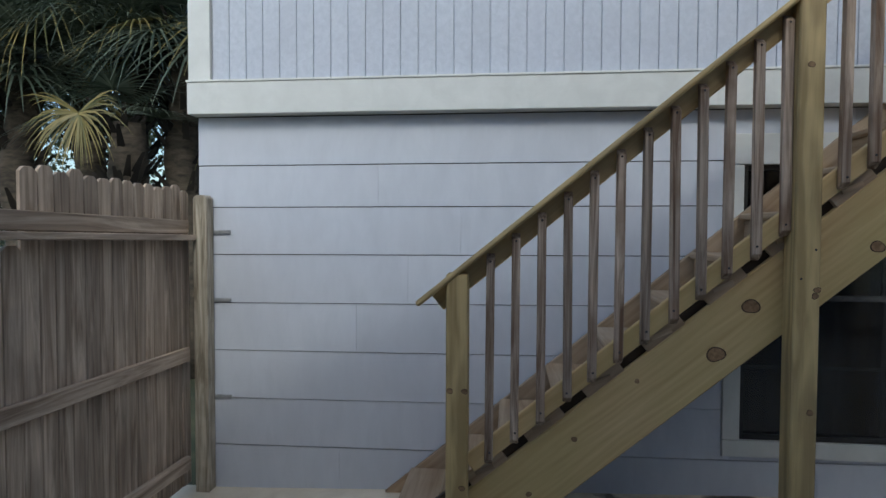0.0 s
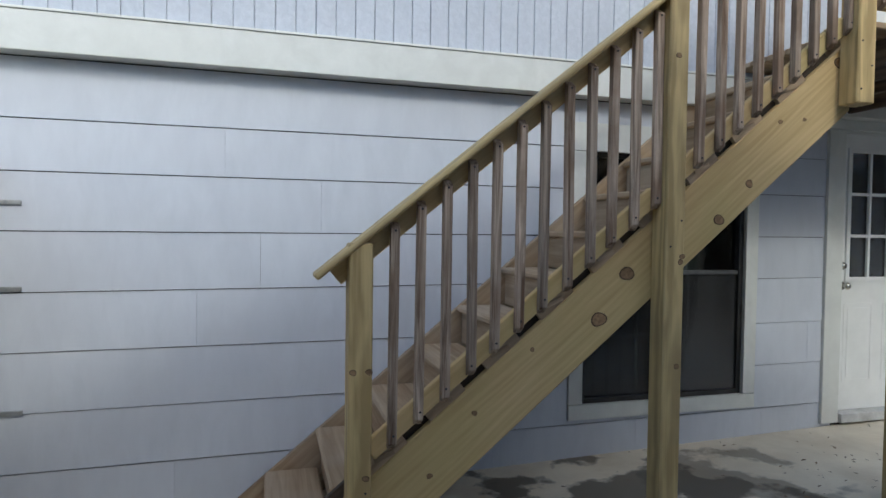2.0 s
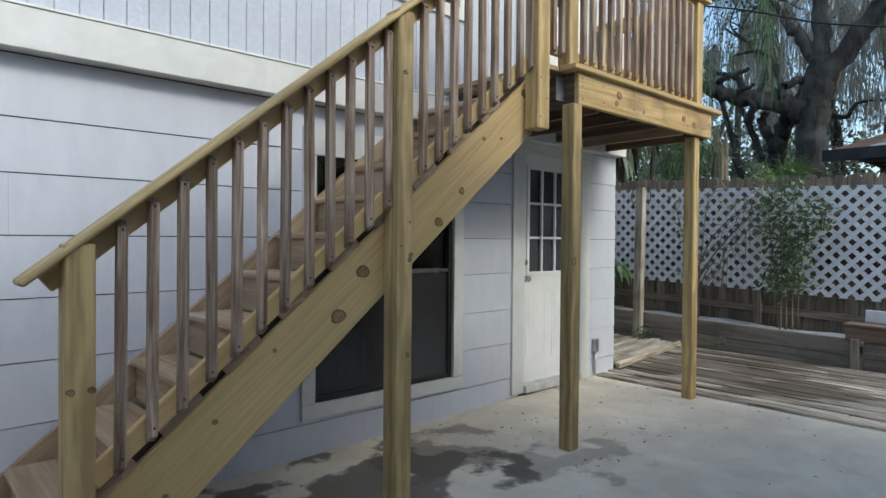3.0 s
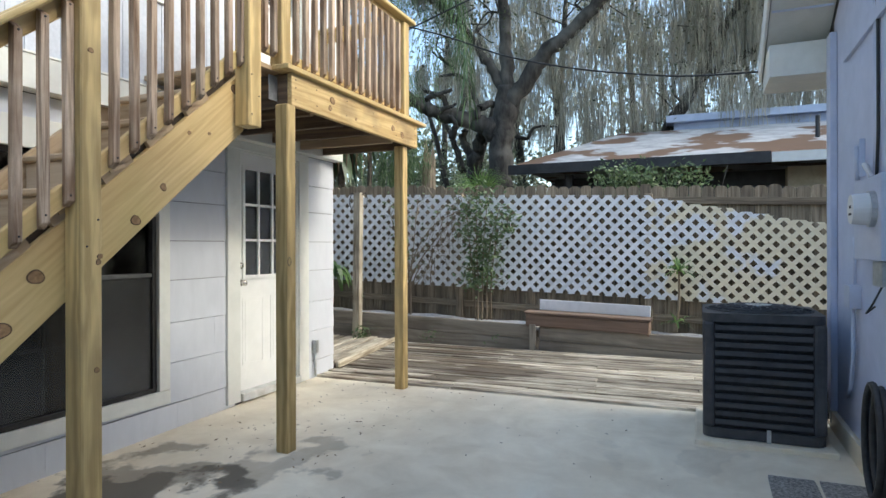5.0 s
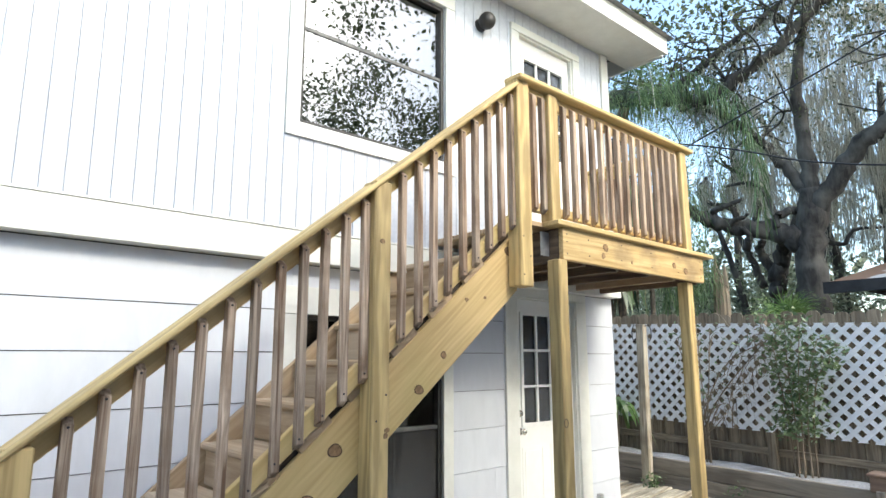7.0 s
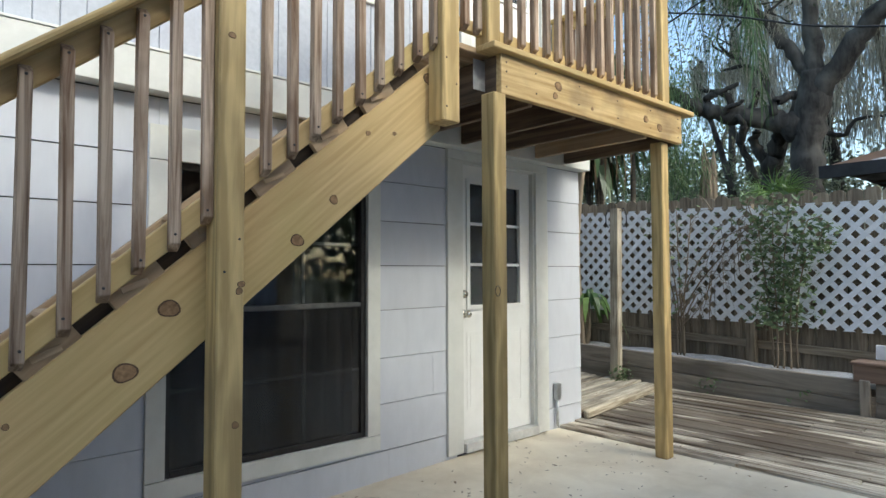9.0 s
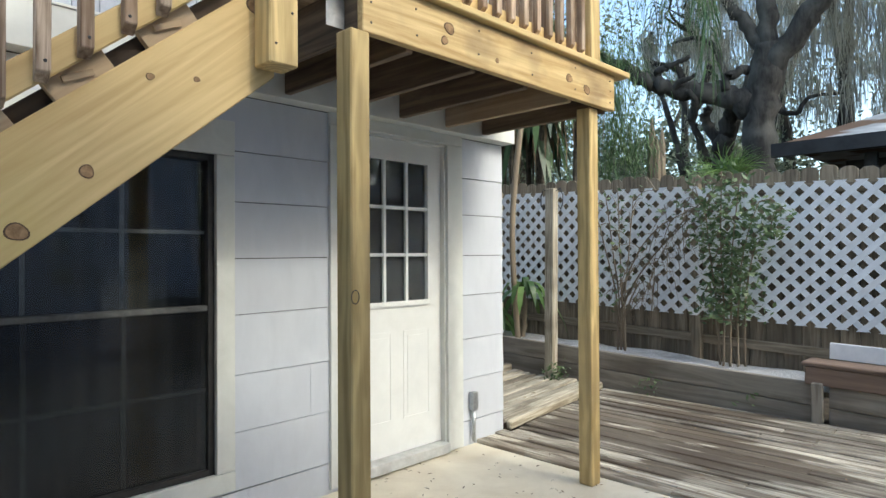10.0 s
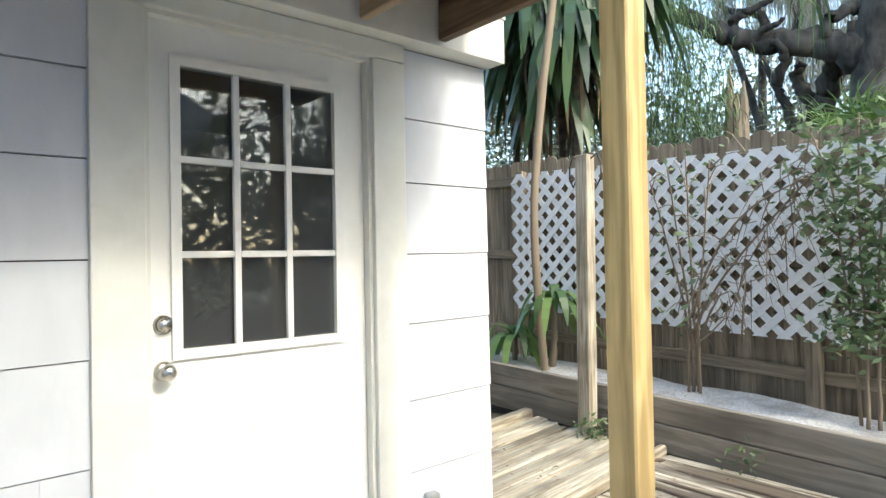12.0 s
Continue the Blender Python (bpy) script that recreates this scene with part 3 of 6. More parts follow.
def window_unit(name, x0, x1, z0, z1, face, y_in, label, lower_screen, cols, rows):
    """A double-hung window: trim boards, dark frame, meeting rail, muntins and two panes."""
    w = thing(name, ((x0 + x1) / 2, face, z0), label, "window", kind="structure")
    t = 0.10
    box("trim_board", x0 - t, x1 + t, face - 0.022, face + 0.012, z0 - t, z0 - 0.004, trim, w, bevel=0.004)
    box("trim_board", x0 - t, x1 + t, face - 0.022, face + 0.012, z1 + 0.004, z1 + 0.18, trim, w, bevel=0.004)
    for a, b in ((x0 - t, x0 - 0.003), (x1 + 0.003, x1 + t)):
        box("trim_board", a, b, face - 0.020, face + 0.012, z0 - 0.001, z1 + 0.001, trim, w, bevel=0.004)
    d = 0.028
    for nm, a in (("frame_side", (x0, x0 + d, y_in, y_in + 0.07, z0, z1)), ("frame_side", (x1 - d, x1, y_in, y_in + 0.07, z0, z1)),
                  ("frame_head", (x0 + d, x1 - d, y_in, y_in + 0.07, z1 - d, z1)), ("window_sill", (x0 + d, x1 - d, y_in - 0.01, y_in + 0.07, z0, z0 + d))):
        box(nm, *a, bronze, w, bevel=0.003)
    zm = z0 + (z1 - z0) * 0.52
    box("meeting_rail", x0 + d, x1 - d, y_in + 0.006, y_in + 0.055, zm - 0.013, zm + 0.013, grey_sash, w, "grey metal meeting rail", bevel=0.003)
    for za, zb, yy, g in ((z0 + d, zm - 0.018, y_in + 0.014, screen_glass if lower_screen else upper_glass if z0 > 3.0 else glass), (zm + 0.018, z1 - d, y_in + 0.036, upper_glass if z0 > 3.0 else glass)):
        p = box("pane", x0 + d, x1 - d, yy, yy + 0.004, za, zb, g, w)
        p.visible_shadow = False
        for i in range(1, cols):
            xm = x0 + d + (x1 - x0 - 2 * d) * i / cols
            box("muntin", xm - 0.009, xm + 0.009, yy + 0.006, yy + 0.018, za, zb, muntin_pale, w)
        for i in range(1, rows):
            zz = za + (zb - za) * i / rows
            box("muntin", x0 + d, x1 - d, yy + 0.0065, yy + 0.0175, zz - 0.009, zz + 0.009, muntin_pale, w)
    return w


window_unit("window_1", *WIN, 0.0, 0.012, "dark-framed double-hung window with screened lower sash in white trim", True, 3, 2)
window_unit("window_2", *UPWIN, -0.06, -0.046, "large upper window with dark frame in white trim reflecting sky", False, 3, 2)


def panel_recess(bm, x0, x1, z0, z1, y):
    """A raised door panel: a moulded frame about a field."""
    for a in ((x0, x1, z0, z0 + 0.014), (x0, x1, z1 - 0.014, z1), (x0, x0 + 0.014, z0 + 0.014, z1 - 0.014), (x1 - 0.014, x1, z0 + 0.014, z1 - 0.014)):
        bx(bm, a[0], a[1], y - 0.003, y + 0.004, a[2], a[3])
    bx(bm, x0 + 0.035, x1 - 0.035, y - 0.003, y + 0.004, z0 + 0.035, z1 - 0.035)


def house_door(name, x0, x1, z0, z1, face, label, trim_w, lite, knobs=True):
    d = thing(name, ((x0 + x1) / 2, face, z0), label, "door", kind="structure")
    sy = face + 0.035
    lx0, lx1, lz0, lz1 = lite
    bm = bmesh.new()
    for a in ((x0 + 0.012, lx0, z0 + 0.02, z1 - 0.012), (lx1, x1 - 0.012, z0 + 0.02, z1 - 0.012), (lx0, lx1, z0 + 0.02, lz0), (lx0, lx1, lz1, z1 - 0.012)):
        bx(bm, a[0], a[1], sy, sy + 0.044, a[2], a[3])
    mid = (x0 + x1) / 2
    for pa, pb in ((x0 + 0.085, mid - 0.05), (mid + 0.05, x1 - 0.12)):
        panel_recess(bm, pa, pb, z0 + 0.23, lz0 - 0.19, sy)
    part("door_slab", bm, door_white, d)
    bm = bmesh.new()
    f = 0.028
    for a in ((lx0 - f, lx1 + f, lz0 - f, lz0 + 0.004), (lx0 - f, lx1 + f, lz1 - 0.004, lz1 + f), (lx0 - f, lx0 + 0.004, lz0 + 0.004, lz1 - 0.004), (lx1 - 0.004, lx1 + f, lz0 + 0.004, lz1 - 0.004)):
        bx(bm, a[0], a[1], sy - 0.014, sy + 0.004, a[2], a[3])
    part("lite_frame", bm, door_white, d)
    cx, cz = (lx1 - lx0) / 3, (lz1 - lz0) / 3
    for i in (1, 2):
        box("muntin", lx0 + cx * i - 0.011, lx0 + cx * i + 0.011, sy - 0.008, sy + 0.012, lz0 + 0.004, lz1 - 0.004, door_white, d, bevel=0.003)
    for i in (1, 2):
        for j in range(3):
            box("muntin", lx0 + cx * j + (0.0115 if j else 0.004), lx0 + cx * (j + 1) - (0.0115 if j < 2 else 0.004), sy - 0.007, sy + 0.011, lz0 + cz * i - 0.011, lz0 + cz * i + 0.011, door_white, d, bevel=0.003)
    p = box("pane", lx0, lx1, sy + 0.016, sy + 0.020, lz0, lz1, door_glass, d)
    p.visible_shadow = False
    for a, b in ((x0 - trim_w, x0 - 0.004), (x1 + 0.004, x1 + trim_w)):
        box("casing", a, b, face - 0.026, face + 0.012, z0 - 0.05, z1 + 0.002, trim, d, bevel=0.005)
    box("casing", x0 - trim_w, x1 + trim_w, face - 0.027, face + 0.012, z1 + 0.004, z1 + 0.075, trim, d, bevel=0.005)
    for a, b in ((x0 - 0.003, x0 + 0.011), (x1 - 0.011, x1 + 0.003)):
        box("jamb", a, b, face - 0.004, face + 0.10, z0, z1, trim, d)
    box("jamb_head", x0 + 0.011, x1 - 0.011, face - 0.004, face + 0.10, z1 - 0.011, z1 + 0.003, trim, d)
    box("threshold", x0 + 0.002, x1 - 0.002, face - 0.05, face + 0.10, z0 - 0.05, z0 + 0.016, threshold_grey, d, "worn pale threshold", bevel=0.006)
    if knobs:
        kx = x0 + 0.055
        for nm, kz, r in (("knob", 1.0, 0.027), ("deadbolt", 1.145, 0.025)):
            bm = bmesh.new()
            cyl(bm, (kx, sy, kz), (kx, sy - 0.010, kz), 0.031, 0.029, 20)
            if nm == "knob":
                cyl(bm, (kx, sy - 0.010, kz), (kx, sy - 0.034, kz), 0.012, 0.013, 14)
                bmesh.ops.create_uvsphere(bm, u_segments=18, v_segments=10, radius=r, matrix=Matrix.Translation((kx, sy - 0.052, kz)) @ Matrix.Diagonal((1, 0.8, 1, 1)))
            else:
                cyl(bm, (kx, sy - 0.010, kz), (kx, sy - 0.026, kz), r, 0.021, 20)
            part(nm, bm, nickel, d, "satin nickel " + nm, smooth=True)
    return d


house_door("door_1", *DOOR, 0.0, "closed white panelled door with nine-pane glass and nickel knob", 0.155, (4.668, 5.236, 1.058, 1.975))
house_door("door_2", *UPDOOR, -0.06, "closed white upper door with small glass panes", 0.11, (4.70, 5.28, 3.45, 4.36), False)
# rippled dark sheet added behind the lower window to keep the pane dark
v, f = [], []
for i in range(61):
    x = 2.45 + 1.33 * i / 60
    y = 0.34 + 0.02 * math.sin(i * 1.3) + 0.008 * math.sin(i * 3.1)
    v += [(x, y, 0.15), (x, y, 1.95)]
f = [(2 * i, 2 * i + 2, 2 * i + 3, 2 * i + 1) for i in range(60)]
tagged(mesh("curtain", v, f, room_dark, smooth=True), "dark rippled sheet added behind the window to keep it dark", "curtain")
# conduit stub at the wall's foot
st = thing("conduit_box", (5.63, -0.03, 0.03), "small grey outdoor outlet box on conduit by the door", "outlet box")
box("cover_box", 5.605, 5.655, -0.055, -0.008, 0.25, 0.38, steel, st, bevel=0.006)
bm = bmesh.new()
cyl(bm, (5.63, -0.03, 0.03), (5.63, -0.03, 0.25), 0.011)
part("conduit", bm, steel, st, smooth=True)
bm = bmesh.new()
cyl(bm, (5.652, -0.022, 0.012), (5.652, -0.022, 0.25), 0.006)
part("pipe", bm, steel, st, smooth=True)
# outdoor lamp beside the upper door
lp = thing("wall_lamp", (4.11, -0.08, 4.45), "small dark round wall lamp beside the upper door", "lamp")
bm = bmesh.new()
cyl(bm, (4.11, -0.062, 4.45), (4.11, -0.09, 4.45), 0.06, 0.05, 18)
part("base_plate", bm, bronze, lp, smooth=True)
bm = bmesh.new()
bmesh.ops.create_uvsphere(bm, u_segments=18, v_segments=10, radius=0.075, matrix=Matrix.Translation((4.11, -0.15, 4.46)))
part("shade", bm, bronze, lp, smooth=True)

# ---- stairs ----
SL = 0.8205
RISE, RUN, NX, NZ = 0.2215, 0.27, 0.84, 0.26


def top_of(x):
    return 0.35 + 0.828 * (x - 1.03)


stair = thing("staircase", (0.6, -0.5, gz(0.6)), "straight wooden outdoor staircase of yellow treated pine", "staircase")
ang = math.atan(0.828)
cosn = math.cos(ang)
OUT = -0.975
dirv = Vector((1, 0, 0.828)).normalized()
nrm = Vector((-0.828, 0, 1)).normalized()


def stringer(y0, y1, dz, material, label=""):
    """A long slanting board, cut level at the foot and upright at the head."""
    d = 0.286 / cosn
    xa = 1.03 + (gz(0.6) - 0.35 - dz) / 0.828
    pts = [(xa, gz(0.6)), (xa + d / 0.828, gz(0.6)), (3.49, top_of(3.49) + dz - d), (3.49, top_of(3.49) + dz)]
    bm = bmesh.new()
    a = [bm.verts.new((x, y0, z)) for x, z in pts]
    b = [bm.verts.new((x, y1, z)) for x, z in pts]
    bm.faces.new(a), bm.faces.new(b[::-1])
    for i in range(4):
        bm.faces.new((a[i], b[i], b[(i + 1) % 4], a[(i + 1) % 4]))
    # turn the mesh so that its grain runs along the board
    m = Matrix((dirv, (0, 1, 0), nrm)).transposed().to_4x4()
    m.translation = (0.6, y0, 0)
    bm.transform(m.inverted())
    bmesh.ops.recalc_face_normals(bm, faces=bm.faces)
    bmesh.ops.bevel(bm, geom=bm.edges[:], offset=0.004, segments=1, affect="EDGES")
    me = bpy.data.meshes.new("stringer")
    bm.to_mesh(me)
    bm.free()
    me.materials.append(material)
    ob = place(new("stringer", me), stair, m)
    return tagged(ob, label)


def knot(kx, y, kz, r, parent):
    """A knot in a board's outer face: a thin dark uneven ring about a brown heart."""
    q = random.Random(int(kx * 977 + kz * 131))
    pa, pb = q.uniform(0, 6), q.uniform(0, 6)
    wob = [1 + 0.08 * math.sin(i * math.pi / 4.5 + pa) + 0.06 * math.sin(i * math.pi / 3 + pb) for i in range(18)]

    def blob(r0, r1, lift):
        bm = bmesh.new()
        ring = [[bm.verts.new((kx + 1.12 * rr * wob[i] * math.cos(i * math.pi / 9), y - h, kz + rr * wob[i] * math.sin(i * math.pi / 9))) for i in range(18)] for rr, h in ((r0, -0.001), (r0 * 0.97, lift), (r1, lift))]
        for a, b in zip(ring, ring[1:]):
            for i in range(18):
                bm.faces.new((a[i], a[(i + 1) % 18], b[(i + 1) % 18], b[i]))
        bm.faces.new(ring[2])
        return bm

    part("knot", blob(r, r * 0.86, 0.0012), knot_ring, parent)
    part("knot_heart", blob(r * 0.84, r * 0.5, 0.0022), knot_wood, parent)


outer = stringer(OUT, OUT + 0.038, 0.0, pine, "wide yellow pine stringer with dark knots")
stringer(-0.06, -0.022, 0.045, tread_wood)
for kx, kz, r in ((2.051, 0.958, 0.036), (2.193, 1.170, 0.034), (2.697, 1.431, 0.027), (2.87, 1.613, 0.020), (3.419, 2.254, 0.034), (1.45, 0.56, 0.012), (1.72, 0.83, 0.010), (3.05, 1.93, 0.012), (1.25, 0.3, 0.012), (3.2, 1.95, 0.01)):
    knot(kx, OUT, kz, r, outer)
for k in range(-1, 10):
    x, z = NX + RUN * k, NZ + RISE * k
    board("tread", (x + 0.135, -0.905, z - 0.019), (x + 0.135, -0.062, z - 0.019), 0.285, 0.038, tread_wood, stair, up=(0, 0, 1), bevel=0.010)
    zr = max(z - RISE + 0.001, gz(x))
    board("riser", (x + 0.034, -0.904, (zr + z - 0.039) / 2), (x + 0.034, -0.064, (zr + z - 0.039) / 2), z - 0.04 - zr, 0.022, tread_wood, stair, up=(-1, 0, 0), bevel=0.002)
# fillers above the stringer, with an open gap under each tread's end
for k in range(-1, 8):
    xa, xb = 1.236 + 0.2566 * k, 1.136 + 0.2566 * (k + 1)
    board("filler", (xa, OUT + 0.019, top_of(xa) + 0.034), (xb, OUT + 0.019, top_of(xb) + 0.034), 0.078, 0.026, tread_wood, stair, up=(0, -1, 0), bevel=0.001)
    xm = (xa + xb) / 2
    board("tread_end", (xm - 0.05, OUT - 0.002, top_of(xm) + 0.012), (xm + 0.035, OUT - 0.002, top_of(xm) + 0.05), 0.02, 0.008, tread_wood, stair, up=(0, -1, 0), bevel=0.001)
# board added behind the gaps, its colour darkened to stand for their shade
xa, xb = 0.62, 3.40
board("carriage", (xa, -0.922, top_of(xa) - 0.05), (xb, -0.922, top_of(xb) - 0.05), 0.17, 0.028, gap_shade, stair, up=(0, -1, 0), bevel=0.002, label="near-black board added behind the stair gaps as their shade")
# posts
Y0, Y1 = -1.088, -0.979


def post(name, x0, x1, y0, y1, z0, z1, parent, material=None, label=""):
    return board(name, ((x0 + x1) / 2, (y0 + y1) / 2, z0), ((x0 + x1) / 2, (y0 + y1) / 2, z1), x1 - x0, y1 - y0, material or pine_post, parent, up=(0, -1, 0), bevel=0.006, label=label)


def cap_z(x):
    """Upper face of the stair rail's cap."""
    return 1.205 + 0.817 * (x - 0.766)


np_ = post("newel_post", 0.882, 0.978, Y0, Y1, gz(0.9), cap_z(0.93) - 0.035, stair)
mp_ = post("newel_post", 2.318, 2.420, Y0, Y1, gz(2.4), cap_z(2.37) - 0.035, stair)
tp_ = post("newel_post", 3.405, 3.520, Y0, Y1, 2.03, 3.40, stair)
for ps, spots in ((np_, ((0.955, 0.36), (0.90, 0.79), (0.965, 0.79))), (mp_, ((2.391, 0.747), (2.408, 1.255), (2.365, 2.17), (2.40, 1.23)))):
    for kx, kz in spots:
        knot(kx, Y0, kz, 0.013, ps)
# sloping rails and balusters
for xa, xb in ((0.83, 3.41),):
    ra = Vector((xa, -0.985, cap_z(xa) - 0.085))
    rb = Vector((xb, -0.985, cap_z(xb) - 0.085))
    board("rail_board", ra, rb, 0.10, 0.036, pine, stair, up=(0, -1, 0))
    board("rail_cap", (0.752, -1.032, cap_z(0.752) - 0.027), (3.41, -1.032, cap_z(3.41) - 0.027), 0.136, 0.026, pine_post, stair, up=(-0.8, 0, 1), bevel=0.008, label="weathered yellow-green rail cap")
for xa, xb in ((0.98, 2.316), (2.422, 3.404)):
    board("lower_rail", (xa, -0.997, top_of(xa) + 0.128), (xb, -0.997, top_of(xb) + 0.128), 0.082, 0.036, pine, stair, up=(0, -1, 0))
BAL = [1.074 + 0.111 * i for i in range(12)] + [2.530 + 0.1085 * i for i in range(9)]
for i, x in enumerate(BAL):
    zb, zt = top_of(x) + 0.068 + rs.uniform(-0.01, 0.01), cap_z(x) - 0.063
    lean = rs.uniform(-0.006, 0.006)
    board("baluster", (x + lean, -1.035, zb), (x, -1.035, zt), 0.037, 0.037, pine_old, stair, up=(0, -1, 0), bevel=0.003, shape="bevelends")

# ---- raised deck by the upper door ----
deck = thing("raised_deck", (4.7, -0.55, 0.0), "small raised landing deck of treated pine on two posts", "deck")
post("support_post", 3.722, 3.815, -1.125, -1.03, gz(3.75), 2.225, deck)
post("support_post", 5.50, 5.592, -1.072, -0.98, 0.0, 2.225, deck)
board("rim_board", (3.79, -1.095, 2.335), (5.715, -1.095, 2.335), 0.215, 0.038, pine_rim, deck, up=(0, -1, 0), label="front rim board of knotty yellow pine")
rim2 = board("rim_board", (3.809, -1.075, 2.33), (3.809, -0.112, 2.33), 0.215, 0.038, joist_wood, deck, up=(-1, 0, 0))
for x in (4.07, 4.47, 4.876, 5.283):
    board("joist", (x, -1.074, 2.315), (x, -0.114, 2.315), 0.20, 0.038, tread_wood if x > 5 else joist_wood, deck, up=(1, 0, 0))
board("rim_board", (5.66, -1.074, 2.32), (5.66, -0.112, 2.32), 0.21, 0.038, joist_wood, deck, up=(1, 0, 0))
for i in range(8):
    y = -1.085 + i * 0.139
    board("deck_board", (3.56 if i else 3.70, y, 2.46), (5.84, y, 2.46), 0.134, 0.034, pine if i == 0 else tread_wood, deck, bevel=0.005)
post("rail_post", 3.722, 3.818, -1.088, -0.99, 2.479, 3.36, deck)
post("rail_post", 5.50, 5.60, -1.088, -0.99, 2.479, 3.36, deck)
post("rail_post", 5.50, 5.60, -0.21, -0.112, 2.479, 3.36, deck)
board("rail_cap", (3.40, -1.05, 3.385), (5.68, -1.05, 3.385), 0.15, 0.036, pine, deck, bevel=0.008)
board("rail_cap", (5.56, -0.97, 3.384), (5.56, -0.09, 3.384), 0.14, 0.036, pine, deck, bevel=0.008)
for xa, xb in ((3.522, 3.72), (3.82, 5.498)):
    board("rail_board", (xa, -1.03, 3.325), (xb, -1.03, 3.325), 0.088, 0.036, pine, deck, up=(0, -1, 0))
    board("lower_rail", (xa, -1.03, 2.56), (xb, -1.03, 2.56), 0.06, 0.036, pine, deck, up=(0, -1, 0))
for ya, yb in ((-0.985, -0.215),):
    board("rail_board", (5.55, ya, 3.325), (5.55, yb, 3.325), 0.088, 0.036, pine, deck, up=(1, 0, 0))
    board("lower_rail", (5.55, ya, 2.56), (5.55, yb, 2.56), 0.06, 0.036, pine, deck, up=(1, 0, 0))
for x in [3.575, 3.665] + [3.90 + 0.1085 * i for i in range(15)]:
    board("baluster", (x, -1.067, 2.515), (x, -1.067, 3.335), 0.037, 0.037, pine_old, deck, up=(0, -1, 0), bevel=0.003, shape="bevelends")
for i in range(7):
    y = -0.91 + 0.1085 * i
    board("baluster", (5.588, y, 2.515), (5.588, y, 3.335), 0.037, 0.037, pine_old, deck, up=(1, 0, 0), bevel=0.003, shape="bevelends")
hg = box("joist_hanger", 3.70, 3.786, -1.00, -0.997, 2.26, 2.42, steel, deck, "galvanised steel bracket")
for kx, kz, r in ((4.27, 2.36, 0.028), (4.24, 2.30, 0.02), (5.22, 2.33, 0.026), (5.40, 2.30, 0.028), (4.6, 2.29, 0.012)):
    knot(kx, -1.114, kz, r, deck)
box("post_anchor", 3.814, 3.8195, -1.10, -1.045, gz(3.75), gz(3.75) + 0.15, steel, deck, "galvanised post bracket")
box("post_anchor", 5.588, 5.5945, -1.05, -0.995, 0.0, 0.16, steel, deck, "galvanised post bracket")

rope("iron_ring", [(3.735 + 0.018 * math.sin(a), -1.131, 1.205 + 0.026 * math.cos(a)) for a in [6.283 * k / 14 for k in range(15)]], 0.002, bronze, deck, "small black iron ring")

# nail heads along the rim, bolts through the posts
nail = bpy.data.meshes.new("nail_head")
bm = bmesh.new()
cyl(bm, (0, 0.001, 0), (0, -0.0025, 0), 0.0055, 0.004, 8)
bm.to_mesh(nail)
bm.free()
nail.materials.append(bronze)
for x, z in ((3.83, 2.40), (3.83, 2.35), (3.83, 2.27), (4.07, 2.39), (4.075, 2.28), (4.47, 2.40), (4.465, 2.29), (4.876, 2.39), (4.88, 2.28), (5.283, 2.40), (5.28, 2.28), (5.66, 2.40), (5.665, 2.34), (5.66, 2.27)):
    place(new("nail_head", nail), deck, Matrix.Translation((x, -1.1145, z)))
for x, z in ((3.43, 2.10), (3.495, 2.22), (3.43, 2.34), (2.345, 1.30), (2.40, 1.42), (0.905, 0.20), (0.955, 0.30)):
    place(new("nail_head", nail), stair, Matrix.Translation((x, Y0 - 0.0005, z)))
for i, x in enumerate(BAL):
    place(new("nail_head", nail), stair, Matrix.Translation((x, -1.054, top_of(x) + 0.125)))
    place(new("nail_head", nail), stair, Matrix.Translation((x, -1.054, cap_z(x) - 0.10)))

# ---- gate at the house's corner ----
gate = thing("wooden_gate", (-0.9, -1.5, gz(-0.9)), "weathered brown picket gate with three rails", "gate")
gp = thing("gate_post", (-0.77, -0.055, gz(-0.8)), "yellowish square gate post with hinge straps at the house", "post")
board("post", (-0.757, -0.056, gz(-0.8)), (-0.757, -0.056, 1.70), 0.09, 0.09, plank_dirty, gp, up=(0, -1, 0), shape="dogear", bevel=0.004)
for z in (1.47, 1.04, 0.42):
    box("hinge_strap", -0.712, -0.60, -0.016, -0.009, z - 0.012, z + 0.012, steel, gp, "small steel strap hinge", bevel=0.002)
GX = -0.868
y = -0.035
i = 0
rg = random.Random(8)
while y > -6.6:
    w = 0.093 + rg.uniform(-0.006, 0.006)
    broken = 0.33 if i == 14 else 0.0
    board("picket", (GX - 0.008 + rg.uniform(-0.004, 0.004), y - w / 2, gz(-0.9) + 0.04), (GX - 0.008, y - w / 2, 1.735 - 0.022 * y + rg.uniform(-0.012, 0.02) - broken), w, 0.017, gate_wood, gate, up=(1, 0, 0), shape="dogear", bevel=0.002)
    y -= w + rg.uniform(0.001, 0.008)
    i += 1
for z0, yy in ((1.50, -0.10), (0.705, -0.10), (0.02, -0.10)):
    board("gate_rail", (GX + 0.022, yy, z0), (GX + 0.022, -6.6, z0 + 0.145), 0.085, 0.036, gate_wood, gate, up=(1, 0, 0))
board("gate_rail", (GX + 0.045, -0.06, 1.435), (GX + 0.045, -6.6, 1.58), 0.036, 0.085, gate_wood, gate, up=(1, 0, 0))

# ---- weathered ground deck and platform ----
def plat_y(x):
    """Front edge of the platform, running a little askew of the house."""
    return -0.035 + 0.075 * (x - 6.0)


gdeck = thing("ground_deck", (6.6, -2.2, 0.0), "weathered grey-brown plank deck level with the patio", "deck")
rd = random.Random(5)
x = 5.685
